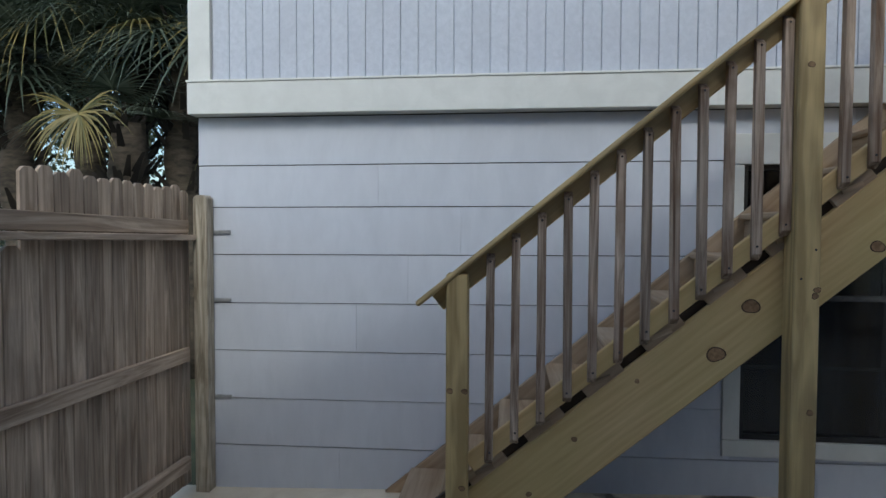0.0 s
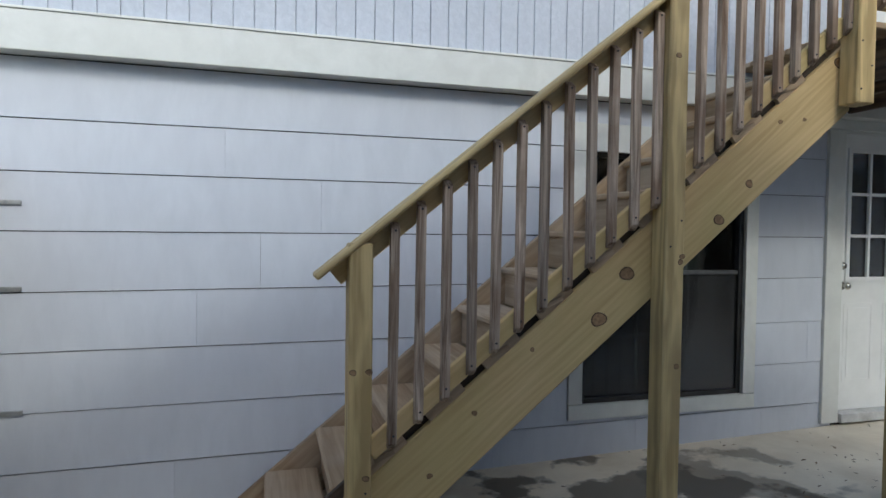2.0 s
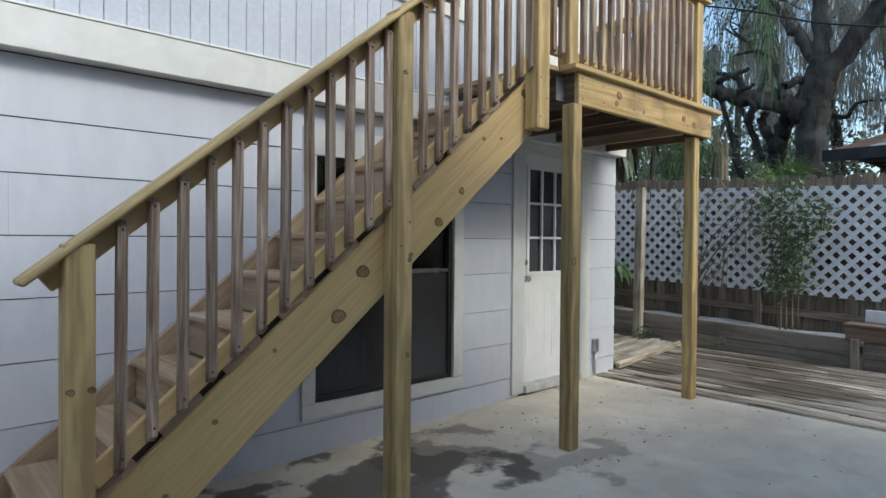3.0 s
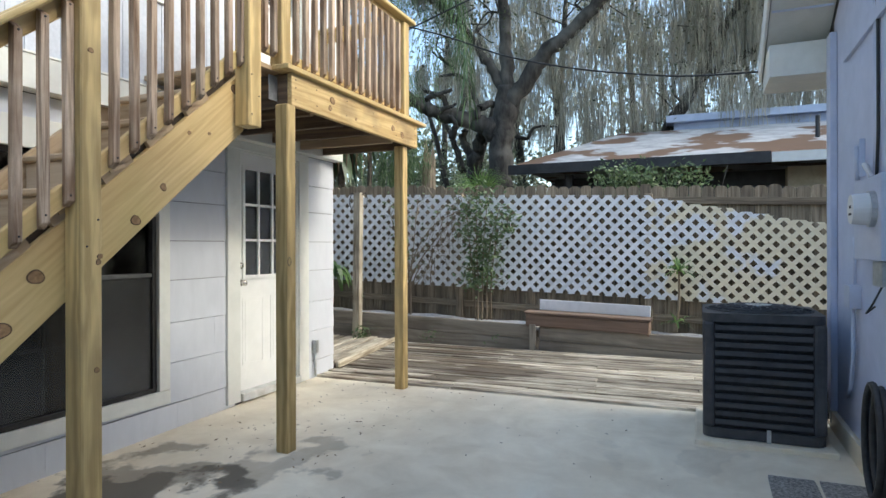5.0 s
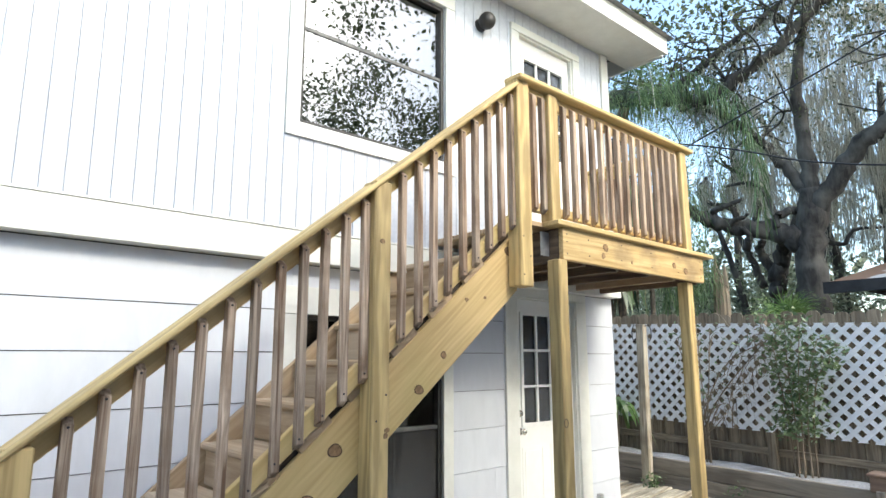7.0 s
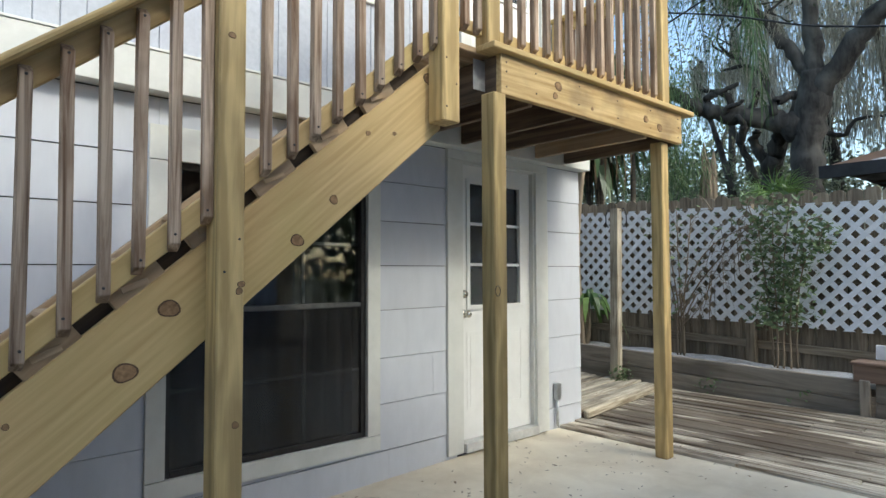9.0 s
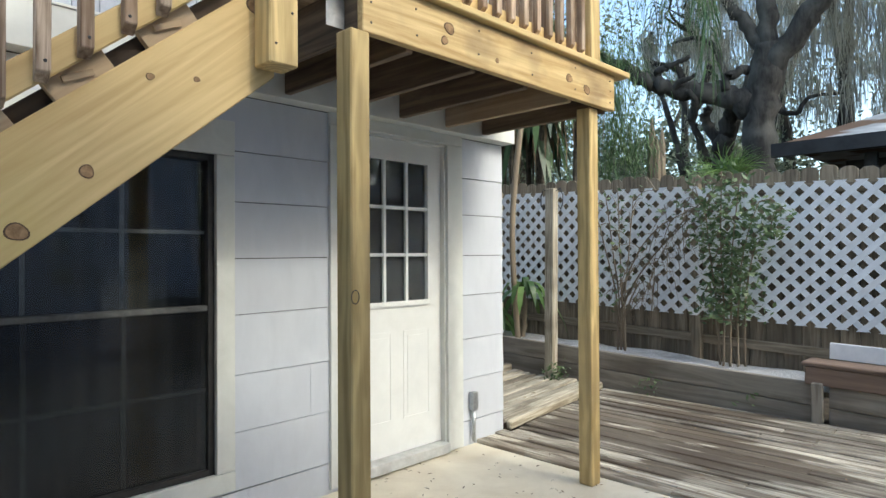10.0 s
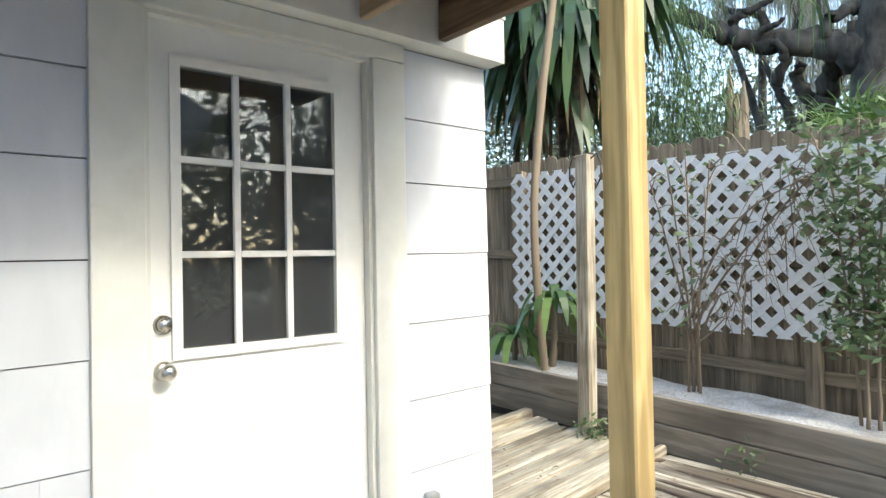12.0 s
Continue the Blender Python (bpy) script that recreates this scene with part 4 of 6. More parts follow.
while x < 7.58:
    w = rd.uniform(0.085, 0.115)
    zc = gz(x + w / 2) - 0.016
    ya, yb = -4.44 + rd.uniform(-0.03, 0.02), 0.0
    if x > 6.0:
        yb = plat_y(x) - 0.03
    cuts = [ya] + sorted(rd.uniform(-3.6, -0.9) for _ in range(1)) + [yb]
    for a, b in zip(cuts, cuts[1:]):
        if b - a > 0.05:
            tw = rd.uniform(-0.006, 0.006)
            board("plank", (x + w / 2, a + 0.002, zc + tw), (x + w / 2 + rd.uniform(-0.005, 0.005), b - 0.002, zc + rd.uniform(-0.005, 0.006)), w, 0.03, deck_wood, gdeck, up=(rd.uniform(-0.06, 0.06), 0, 1), bevel=0.006)
    x += w + rd.uniform(0.004, 0.013)
plat = thing("platform", (6.8, 0.4, 0.05), "low pale plank platform beside the house", "platform")


def plat_z(x):
    return 0.095 + 0.03 * (x - 6.0)


board("front_beam", (6.02, plat_y(6.0), plat_z(6.0) - 0.03), (7.58, plat_y(7.58), plat_z(7.58) - 0.03), 0.075, 0.05, plank_dirty, plat, up=(0, -1, 0), bevel=0.012)
y = 0.0
while y < 0.92:
    w = rd.uniform(0.085, 0.12)
    tw = rd.uniform(-0.006, 0.008)
    board("plank", (6.015, y + plat_y(6.0) + w / 2 + 0.03, plat_z(6.0) - 0.012 + tw), (7.52 + rd.uniform(-0.06, 0.04), y + plat_y(7.5) + w / 2 + 0.03, plat_z(7.5) - 0.010 + rd.uniform(-0.006, 0.006)), w, 0.03, plank_dirty, plat, up=(0, rd.uniform(-0.07, 0.07), 1), bevel=0.006)
    y += w + rd.uniform(0.005, 0.014)
board("step_beam", (6.02, 1.0, 0.12), (7.50, 1.13, 0.165), 0.09, 0.075, plank_dirty, plat, up=(0, -1, 0), bevel=0.010)
tagged(box("soil_bed", 6.01, 7.60, 1.18, 4.5, -0.2, 0.07, soil), "dark bare soil behind the platform", kind="structure")
box("leg", 6.05, 6.10, 0.0, 0.6, -0.1, 0.06, joist_wood, plat)
box("leg", 7.40, 7.45, 0.0, 0.6, -0.1, 0.10, joist_wood, plat)

# ---- planter along the far fence ----
planter = thing("planter", (7.65, -1.2, 0.09), "long raised planter of grey timbers filled with pale gravel", "planter")


def slope_y(y):
    return 0.037 * y


for za, zb in ((0.05, 0.225), (0.23, 0.40)):
    for ya, yb in ((-5.2, -1.80), (-1.72, 2.3)):
        board("timber", (7.635, ya, (za + zb) / 2 + slope_y(ya) * 0.8 + 0.03), (7.635, yb, (za + zb) / 2 + slope_y(yb) * 0.8 + 0.03), zb - za, 0.045, planter_wood, planter, up=(-1, 0, 0), bevel=0.006)
board("stake", (7.575, -1.735, 0.08), (7.575, -1.735, 0.39), 0.075, 0.04, planter_wood, planter, up=(-1, 0, 0), bevel=0.006)
grid("gravel_bed", 7.66, 8.33, -5.2, 3.0, 14, 80, sand, lambda x, y: 0.375 + slope_y(y) * 0.8 + 0.025 * noise.noise((x * 4, y * 4, 2)))

# ---- picket fence behind ----
fence = thing("picket_fence", (8.42, -1.0, 0.1), "tall weathered brown picket fence with rounded tops", "fence")
y = -6.4
rf = random.Random(12)
while y < 5.0:
    w = 0.138 + rf.uniform(-0.004, 0.004)
    board("picket", (8.42 + rf.uniform(-0.004, 0.004), y + w / 2, 0.12), (8.42, y + w / 2, 2.165 + slope_y(y) + rf.uniform(-0.018, 0.018)), w, 0.017, fence_wood, fence, up=(-1, 0, 0), shape="dogear", bevel=0.002)
    y += w + rf.uniform(0.002, 0.007)
for z in (0.56, 1.28, 1.98):
    board("fence_rail", (8.39, -6.4, z + slope_y(-6.4)), (8.39, 5.0, z + slope_y(5.0)), 0.085, 0.034, fence_wood, fence, up=(-1, 0, 0))
for y in (-5.4, -2.98, -0.52, 1.95):
    board("fence_post", (8.35, y, 0.05), (8.35, y, 2.06 + slope_y(y)), 0.09, 0.07, fence_wood, fence, up=(-1, 0, 0))

# ---- white lattice panels on the fence ----
def lattice(ya, yb, material, sag=0.0):
    """A framed-less lattice panel: two layers of slanting strips clipped to a slanting rectangle."""
    lt = thing("lattice_panel", (8.30, (ya + yb) / 2, 0.8), "white diagonal lattice panel with falling upper edge and sunlight painted in cream at its far end" if sag else "white diagonal lattice panel fixed to the fence", "lattice", "lattice panels along the fence")
    pitch, h = 0.1525, 1.25
    for layer, sgn in ((0, 1), (1, -1)):
        xx = 8.306 - 0.007 * layer
        c = -h
        while c < (yb - ya) + (h if sgn < 0 else 0):
            # local coordinates: u along the panel, w upwards
            if sgn > 0:
                u0, w0, u1, w1 = c, 0.0, c + h, h
            else:
                u0, w0, u1, w1 = c + h, 0.0, c, h
            pts = []
            du, dw = u1 - u0, w1 - w0
            t0, t1 = 0.0, 1.0
            for lim, s in ((0.0, 1), (yb - ya, -1)):
                if abs(du) > 1e-6:
                    tt = (lim - u0) / du
                    if du * s > 0:
                        t0 = max(t0, tt)
                    else:
                        t1 = min(t1, tt)
            c += pitch
            if sag:
                # the upper edge falls away towards the far end
                for k in range(60):
                    tt = 1.0 - k / 60
                    if w0 + dw * tt <= h - sag * max(0.0, (yb - ya) - (u0 + du * tt)):
                        break
                t1 = min(t1, tt)
            if t1 - t0 < 0.04:
                continue
            a = (ya + u0 + du * t0, w0 + dw * t0)
            b = (ya + u0 + du * t1, w0 + dw * t1)
            zb = 0.785
            board("slat", (xx, a[0], zb + 0.037 * a[0] + a[1]), (xx, b[0], zb + 0.037 * b[0] + b[1]), 0.050, 0.006, material, lt, up=(-1, 0, 0), bevel=0.0, shape="skew+" if sgn > 0 else "skew-")
    return lt


lattice(-5.4, -2.96, lattice_sunlit, 0.16)
lattice(-2.95, -0.51, lattice_white)
lattice(-0.50, 2.0, lattice_white)

# ---- free post by the platform, with hooks ----
lp = thing("hook_post", (7.5, 0.575, 0.1), "grey weathered square post with two iron hooks", "post")
board("post", (7.5, 0.60, 0.1), (7.5, 0.575, 2.02), 0.10, 0.09, plank_dirty, lp, up=(-1, 0, 0), bevel=0.005)
for sy in (-1, 1):
    rope("hook", [(7.5, 0.575 + sy * 0.045, 1.99), (7.5, 0.575 + sy * 0.10, 2.02), (7.5, 0.575 + sy * 0.13, 1.95), (7.5, 0.575 + sy * 0.13, 1.86), (7.5, 0.575 + sy * 0.10, 1.81), (7.5, 0.575 + sy * 0.08, 1.85)], 0.006, bronze, lp, "black iron hook")

# ---- bench boards on the planter ----
bench = thing("planter_bench", (7.70, -2.4, 0.3), "brown boxed bench board on the planter", "bench")
board("top_board", (7.70, -3.06, 0.485), (7.70, -1.63, 0.525), 0.26, 0.03, bench_red, bench, bevel=0.006)
board("front_board", (7.595, -3.04, 0.40), (7.595, -1.65, 0.44), 0.135, 0.03, bench_red, bench, up=(-1, 0, 0), bevel=0.006)
board("end_board", (7.612, -3.03, 0.385), (7.81, -3.03, 0.385), 0.165, 0.03, bench_red, bench, up=(0, -1, 0))
wb = thing("white_board", (7.83, -2.4, 0.5), "narrow white painted board leaning behind the bench", "board")
board("plank", (7.842, -3.04, 0.565), (7.842, -1.76, 0.605), 0.125, 0.02, lattice_white, wb, up=(-1, 0, 0))

# ---- air conditioner ----
ac = thing("air_conditioner", (5.28, -3.95, 0.0), "dark charcoal outdoor air conditioning unit with slatted sides", "air conditioner")
AX0, AX1, AY0, AY1, AZ = 4.91, 5.66, -4.305, -3.585, 0.87
box("pad", AX0 - 0.08, AX1 + 0.08, AY0 - 0.05, AY1 + 0.05, -0.05, 0.03, concrete, ac, bevel=0.01)


def ac_ring(inset, z0, z1, rad, material, name):
    bm = bmesh.new()
    vs = bx(bm, AX0 + inset, AX1 - inset, AY0 + inset, AY1 - inset, z0, z1)
    ed = [e for e in bm.edges if abs(e.verts[0].co.z - e.verts[1].co.z) > 0.01]
    bmesh.ops.bevel(bm, geom=ed, offset=rad, segments=5, affect="EDGES", profile=0.5)
    return part(name, bm, material, ac)


ac_ring(0.03, 0.035, 0.80, 0.05, ac_dark, "coil")
ac_ring(0.0, 0.035, 0.10, 0.07, ac_metal, "base_pan")
ac_ring(0.0, 0.80, 0.855, 0.07, ac_metal, "top_rim")
for sx in (0, 1):
    for sy in (0, 1):
        a = (AX0, AX0 + 0.075) if sx == 0 else (AX1 - 0.075, AX1)
        b = (AY0, AY0 + 0.075) if sy == 0 else (AY1 - 0.075, AY1)
        box("corner_post", *a, *b, 0.10, 0.80, ac_metal, ac, bevel=0.02)
for i in range(12):
    z = 0.125 + 0.0565 * i
    for a in ((AX0 + 0.002, AX0 + 0.02, AY0 + 0.075, AY1 - 0.075), (AX1 - 0.02, AX1 - 0.002, AY0 + 0.075, AY1 - 0.075),
              (AX0 + 0.075, AX1 - 0.075, AY1 - 0.02, AY1 - 0.002), (AX0 + 0.075, AX1 - 0.075, AY0 + 0.002, AY0 + 0.02)):
        box("louvre", *a, z, z + 0.030, ac_metal, ac)
for i in range(26):
    yy = AY0 + 0.09 + (AY1 - AY0 - 0.18) * i / 25
    box("grille_wire", AX0 + 0.020, AX0 + 0.022, yy - 0.001, yy + 0.001, 0.11, 0.80, ac_dark, ac)
cx, cy = (AX0 + AX1) / 2, (AY0 + AY1) / 2
bm = bmesh.new()
for r, z in ((0.33, 0.86), (0.27, 0.872), (0.21, 0.88), (0.15, 0.885)):
    v, f = [], []
    pts = [(cx + r * math.cos(2 * math.pi * k / 36), cy + r * math.sin(2 * math.pi * k / 36), z) for k in range(37)]
    tube(v, f, pts, [0.006] * 37, 5)
    mesh("fan_guard_ring", v, f, ac_metal, ac)
for k in range(24):
    a = 2 * math.pi * k / 24
    rope("fan_guard_wire", [(cx + 0.07 * math.cos(a), cy + 0.07 * math.sin(a), 0.888), (cx + 0.2 * math.cos(a), cy + 0.2 * math.sin(a), 0.882), (cx + 0.34 * math.cos(a), cy + 0.34 * math.sin(a), 0.857)], 0.004, ac_metal, ac, n=5)
cyl(bm, (cx, cy, 0.870), (cx, cy, 0.892), 0.09, 0.085, 20)
part("fan_hub", bm, steel, ac, "grey metal fan hub")
bm = bmesh.new()
cyl(bm, (cx, cy, 0.8555), (cx, cy, 0.857), 0.32, 0.32, 32)
part("fan_well", bm, ac_dark, ac)
rope("refrigerant_line", [(5.55, -4.30, 0.33), (5.60, -4.37, 0.31), (5.62, -4.41, 0.20), (5.62, -4.42, 0.06)], 0.022, rubber, ac, "black insulated pipe")
rope("refrigerant_line", [(5.5, -4.30, 0.28), (5.54, -4.38, 0.26), (5.55, -4.42, 0.12), (5.55, -4.43, 0.05)], 0.012, steel, ac)
box("lifting_clip", AX0 - 0.012, AX0 - 0.002, -3.99, -3.965, 0.03, 0.115, steel, ac, "small steel clip")

# ---- pebble paving by the neighbour's wall ----
for i in range(3):
    for j in range(2):
        box("pebble_paver", 3.0 + 0.52 * i, 3.5 + 0.52 * i, -4.42 + 0.25 * j * 1.02, -4.18 + 0.25 * j * 1.02, -0.06, 0.012 + gz(4.0), pebble, None, bevel=0.006)
for ob in [o for o in scene.objects if o.name.startswith("pebble_paver")]:
    tagged(ob, "rough grey exposed-pebble paving slab set in the patio", "paving slab", "pebble paving slabs")

# ---- the neighbouring house at the other side ----
h2 = tagged(new("wall_opposite"), kind="structure")
HY = -4.46
bm = bmesh.new()
out = [(-0.85, -0.3), (5.62, -0.3), (5.62, 2.90), (2.40, 4.60), (-0.85, 2.90)]
a = [bm.verts.new((x, HY - 0.15, z)) for x, z in out]
b = [bm.verts.new((x, HY, z)) for x, z in out]
bm.faces.new(a), bm.faces.new(b[::-1])
for i in range(5):
    bm.faces.new((a[i], b[i], b[(i + 1) % 5], a[(i + 1) % 5]))
part("wall_core", bm, blue_paint, h2)
box("wall_core", 5.47, 5.62, HY - 9.0, HY - 0.15, -0.3, 2.9, blue_paint, h2)
box("wall_core", -0.85, -0.70, HY - 9.0, HY - 0.15, -0.3, 2.9, blue_paint, h2)
box("wall_core", -0.85, 5.62, HY - 9.1, HY - 9.0, -0.3, 2.9, blue_paint, h2)
box("corner_board", 5.50, 5.645, HY + 0.002, HY + 0.045, 0.14, 2.80, blue_paint, h2, bevel=0.005)
box("footing", -0.85, 5.62, HY + 0.001, HY + 0.035, -0.3, 0.13, concrete, h2, bevel=0.004)
box("frieze_board", -0.85, 5.20, HY + 0.001, HY + 0.022, 2.50, 2.60, blue_paint, h2, bevel=0.003)
r2 = tagged(new("roof_opposite"), kind="structure")
# gable towards the yard: rakes with boxed returns
EX0, EX1, EZ, PX, PZ, RY = -1.45, 6.22, 2.66, 2.40, 4.66, HY + 0.42
bm = bmesh.new()
for y0, y1 in ((HY - 9.0, RY),):
    out = [(EX0, EZ), (PX, PZ), (EX1, EZ), (EX1, EZ + 0.16), (PX, PZ + 0.17), (EX0, EZ + 0.16)]
    a = [bm.verts.new((x, y0, z)) for x, z in out]
    b = [bm.verts.new((x, y1, z)) for x, z in out]
    bm.faces.new(a), bm.faces.new(b[::-1])
    for i in range(6):
        bm.faces.new((a[i], b[i], b[(i + 1) % 6], a[(i + 1) % 6]))
part("roof_slope", bm, shingle, r2)
for sx, x0 in ((1, EX0), (-1, EX1)):
    board("rake_board", (x0, RY + 0.012, EZ + 0.07), (PX, RY + 0.012, PZ + 0.07), 0.20, 0.02, trim, r2, up=(0, 1, 0))
    board("rake_soffit", (x0 + sx * 0.05, HY + 0.21, EZ + 0.005), (PX, HY + 0.21, PZ - 0.012), 0.41, 0.012, trim, r2, up=(0, 0, 1))
for k in range(12):
    t0 = k / 12
    x, z = EX1 + (PX - EX1) * t0, EZ + (PZ - EZ) * t0
    board("soffit_groove", (x - 0.1, HY + 0.02, z - 0.006), (x - 0.1, RY - 0.01, z - 0.006), 0.010, 0.014, grey_box, r2, up=(0, 0, 1), bevel=0)
box("cornice_return", 5.655, EX1, HY - 0.25, RY - 0.01, 2.56, 2.80, trim, r2, bevel=0.005)
box("cornice_return", EX0, -0.87, HY - 0.25, RY - 0.01, 2.56, 2.80, trim, r2, bevel=0.005)
# electric meter and its cables
em = thing("electric_meter", (4.3, HY, 1.2), "grey electric meter box with glass dial on the wall", "electric meter")
box("meter_box", 4.00, 4.58, HY + 0.001, HY + 0.08, 1.22, 1.65, grey_box, em, bevel=0.008)
bm = bmesh.new()
cyl(bm, (4.14, HY + 0.08, 1.48), (4.14, HY + 0.105, 1.48), 0.092, 0.092, 24)
part("meter_ring", bm, steel, em)
bm = bmesh.new()
cyl(bm, (4.14, HY + 0.105, 1.48), (4.14, HY + 0.18, 1.48), 0.082, 0.074, 24)
part("meter_dial", bm, lattice_white, em, "round pale meter dial under glass")
box("dial_bar", 4.12, 4.16, HY + 0.1805, HY + 0.182, 1.485, 1.50, rubber, em)
box("dial_bar", 4.11, 4.17, HY + 0.1805, HY + 0.182, 1.45, 1.462, rubber, em)
box("junction_box", 4.08, 4.26, HY + 0.001, HY + 0.06, 1.09, 1.215, steel, em, bevel=0.004)
for i, x in enumerate((4.36, 4.39, 4.42)):
    rope("cable", [(x, HY + 0.02, 1.65), (x, HY + 0.012, 1.9), (x + 0.004, HY + 0.012, 2.5), (x, HY + 0.03, 3.1)], 0.008, grey_box if i else rubber, em, n=6)
rope("cable", [(4.34, HY + 0.04, 1.65), (4.34, HY + 0.08, 1.73), (4.42, HY + 0.05, 1.73), (4.42, HY + 0.03, 1.65)], 0.012, lattice_white, em, n=6)
rope("cable", [(4.16, HY + 0.04, 1.09), (4.16, HY + 0.08, 1.0), (4.20, HY + 0.10, 0.95), (4.26, HY + 0.05, 0.98)], 0.005, rubber, em, n=6)
db = thing("disconnect_box", (4.87, HY, 0.95), "small grey disconnect box with conduit on the wall", "electric box")
box("box_body", 4.79, 4.95, HY + 0.001, HY + 0.065, 0.92, 1.06, grey_box, db, bevel=0.006)
rope("conduit", [(4.87, HY + 0.03, 0.92), (4.87, HY + 0.03, 0.62), (4.92, HY + 0.03, 0.45), (5.10, HY + 0.02, 0.33)], 0.012, grey_box, db, n=8)
rope("conduit", [(4.88, HY + 0.02, 1.06), (4.88, HY + 0.02, 1.35)], 0.010, grey_box, db, n=8)
sw = thing("conduit_fitting", (4.72, HY, 1.7), "short grey painted pipe fitting on the wall", "pipe fitting")
box("plate", 4.70, 4.76, HY + 0.001, HY + 0.03, 1.70, 1.92, grey_box, sw, bevel=0.004)
rope("stub", [(4.73, HY + 0.035, 1.68), (4.73, HY + 0.04, 1.88)], 0.014, grey_box, sw, n=8)
hose = thing("garden_hose", (4.15, HY + 0.1, 0.3), "coil of black hose hanging by the wall", "hose")
for i in range(5):
    r = 0.16 + 0.010 * i
    pts = [(3.64 + 0.025 * i + r * 0.75 * math.sin(a), HY + 0.07 + 0.025 * i, 0.42 + r * 1.25 * math.cos(a)) for a in [2 * math.pi * k / 24 for k in range(25)]]
    rope("hose_loop", pts, 0.017, rubber, hose, n=7)

# ---- neighbour beyond the fence ----
nb = thing("neighbour_house", (12.5, -5.0, -0.1), "low neighbouring house with pale leaf-strewn roof and black fascia", "house")
bm = bmesh.new()
vs = [bm.verts.new(p) for p in ((10.4, -0.65, 2.66), (10.4, -9.5, 2.62), (14.6, -9.5, 3.75), (14.6, -1.9, 3.82), (18.5, -9.5, 2.7), (18.5, -0.65, 2.7))]
bm.faces.new((vs[0], vs[1], vs[2], vs[3])), bm.faces.new((vs[3], vs[2], vs[4], vs[5])), bm.faces.new((vs[0], vs[3], vs[5])), bm.faces.new((vs[0], vs[5], vs[4], vs[1]))
part("roof", bm, roof_pale, nb, "pale roof with rusty leaf drifts")
box("fascia", 10.30, 10.39, -4.48, -0.62, 2.50, 2.66, dark_fascia, nb)
box("fascia", 10.30, 10.39, -9.5, -4.49, 2.50, 2.64, trim, nb, "white gutter board")
# fascia black on this wall is eave shade put into its colour
box("wall", 11.2, 11.35, -9.5, -1.2, -0.2, 2.49, dark_fascia, nb, "wall coloured near-black for the shade under the eave")
box("wall", 10.9, 11.19, -9.5, -4.75, -0.2, 2.49, tan_wall, nb)
box("post", 10.6, 10.72, -1.62, -1.5, -0.2, 2.49, dark_fascia, nb)
box("clerestory", 15.0, 18.0, -8.5, -3.0, 3.4, 4.02, blue_paint, nb)
box("clerestory_roof", 14.8, 18.2, -8.7, -2.85, 4.021, 4.17, grey_box, nb)
bm = bmesh.new()
cyl(bm, (12.0, -5.3, 3.0), (12.0, -5.3, 3.42), 0.035, 0.035, 10)
part("vent_pipe", bm, dark_fascia, nb)

# ---- plants: builders ----
def ribbons(rows):
    """Vertices and faces of many thin ribbons. Each row: list of (centre, half-width vector)."""
    v, f = [], []
    for row in rows:
        b = len(v)
        for c, w in row:
            v.append((c[0] - w[0], c[1] - w[1], c[2] - w[2]))
            v.append((c[0] + w[0], c[1] + w[1], c[2] + w[2]))
        for i in range(len(row) - 1):
            f.append((b + 2 * i, b + 2 * i + 1, b + 2 * i + 3, b + 2 * i + 2))
    return v, f


def leaf_cloud(n, spots, size, rng, flat=0.0, long=2.0):
    """Many small pointed leaves about given spots (x, y, z, spread)."""
    v, f = [], []
    for i in range(n):
        sx, sy, sz, r = spots[rng.randrange(len(spots))]
        d = Vector((rng.gauss(0, 1), rng.gauss(0, 1), rng.gauss(0, 0.75))) * (r * 0.5)
        c = Vector((sx, sy, sz)) + d
        a = Vector((rng.uniform(-1, 1), rng.uniform(-1, 1), rng.uniform(-1, 0.6) * (1 - flat))).normalized()
        b = a.cross(Vector((rng.uniform(-1, 1), rng.uniform(-1, 1), rng.uniform(-1, 1)))).normalized()
        s = size * rng.uniform(0.6, 1.3)
        k = len(v)
        v += [c - a * s * long * 0.5, c + b * s * 0.5, c + a * s * long * 0.5, c - b * s * 0.5]
        f.append((k, k + 1, k + 2, k + 3))
    return v, f


def curve_pts(pts, n):
    """Smooth points along a path through the given ones."""
    pts = [Vector(p) for p in pts]
    out = []
    for i in range(len(pts) - 1):
        p0, p1, p2, p3 = pts[max(i - 1, 0)], pts[i], pts[i + 1], pts[min(i + 2, len(pts) - 1)]
        for k in range(n):
            t = k / n
            out.append(0.5 * ((2 * p1) + (p2 - p0) * t + (2 * p0 - 5 * p1 + 4 * p2 - p3) * t * t + (3 * p1 - p0 - 3 * p2 + p3) * t ** 3))
    out.append(pts[-1])
    return out


def limb(v, f, pts, r0, r1, rng, n=9, wob=0.35):
    c = curve_pts(pts, 6)
    rad = [r0 + (r1 - r0) * (i / (len(c) - 1)) ** 0.8 for i in range(len(c))]
    c = [p + Vector((rng.uniform(-1, 1), rng.uniform(-1, 1), rng.uniform(-1, 1))) * rad[i] * wob * (0 < i < len(c) - 1) for i, p in enumerate(c)]
    tube(v, f, c, [r * rng.uniform(0.9, 1.12) for r in rad], n)
    return c


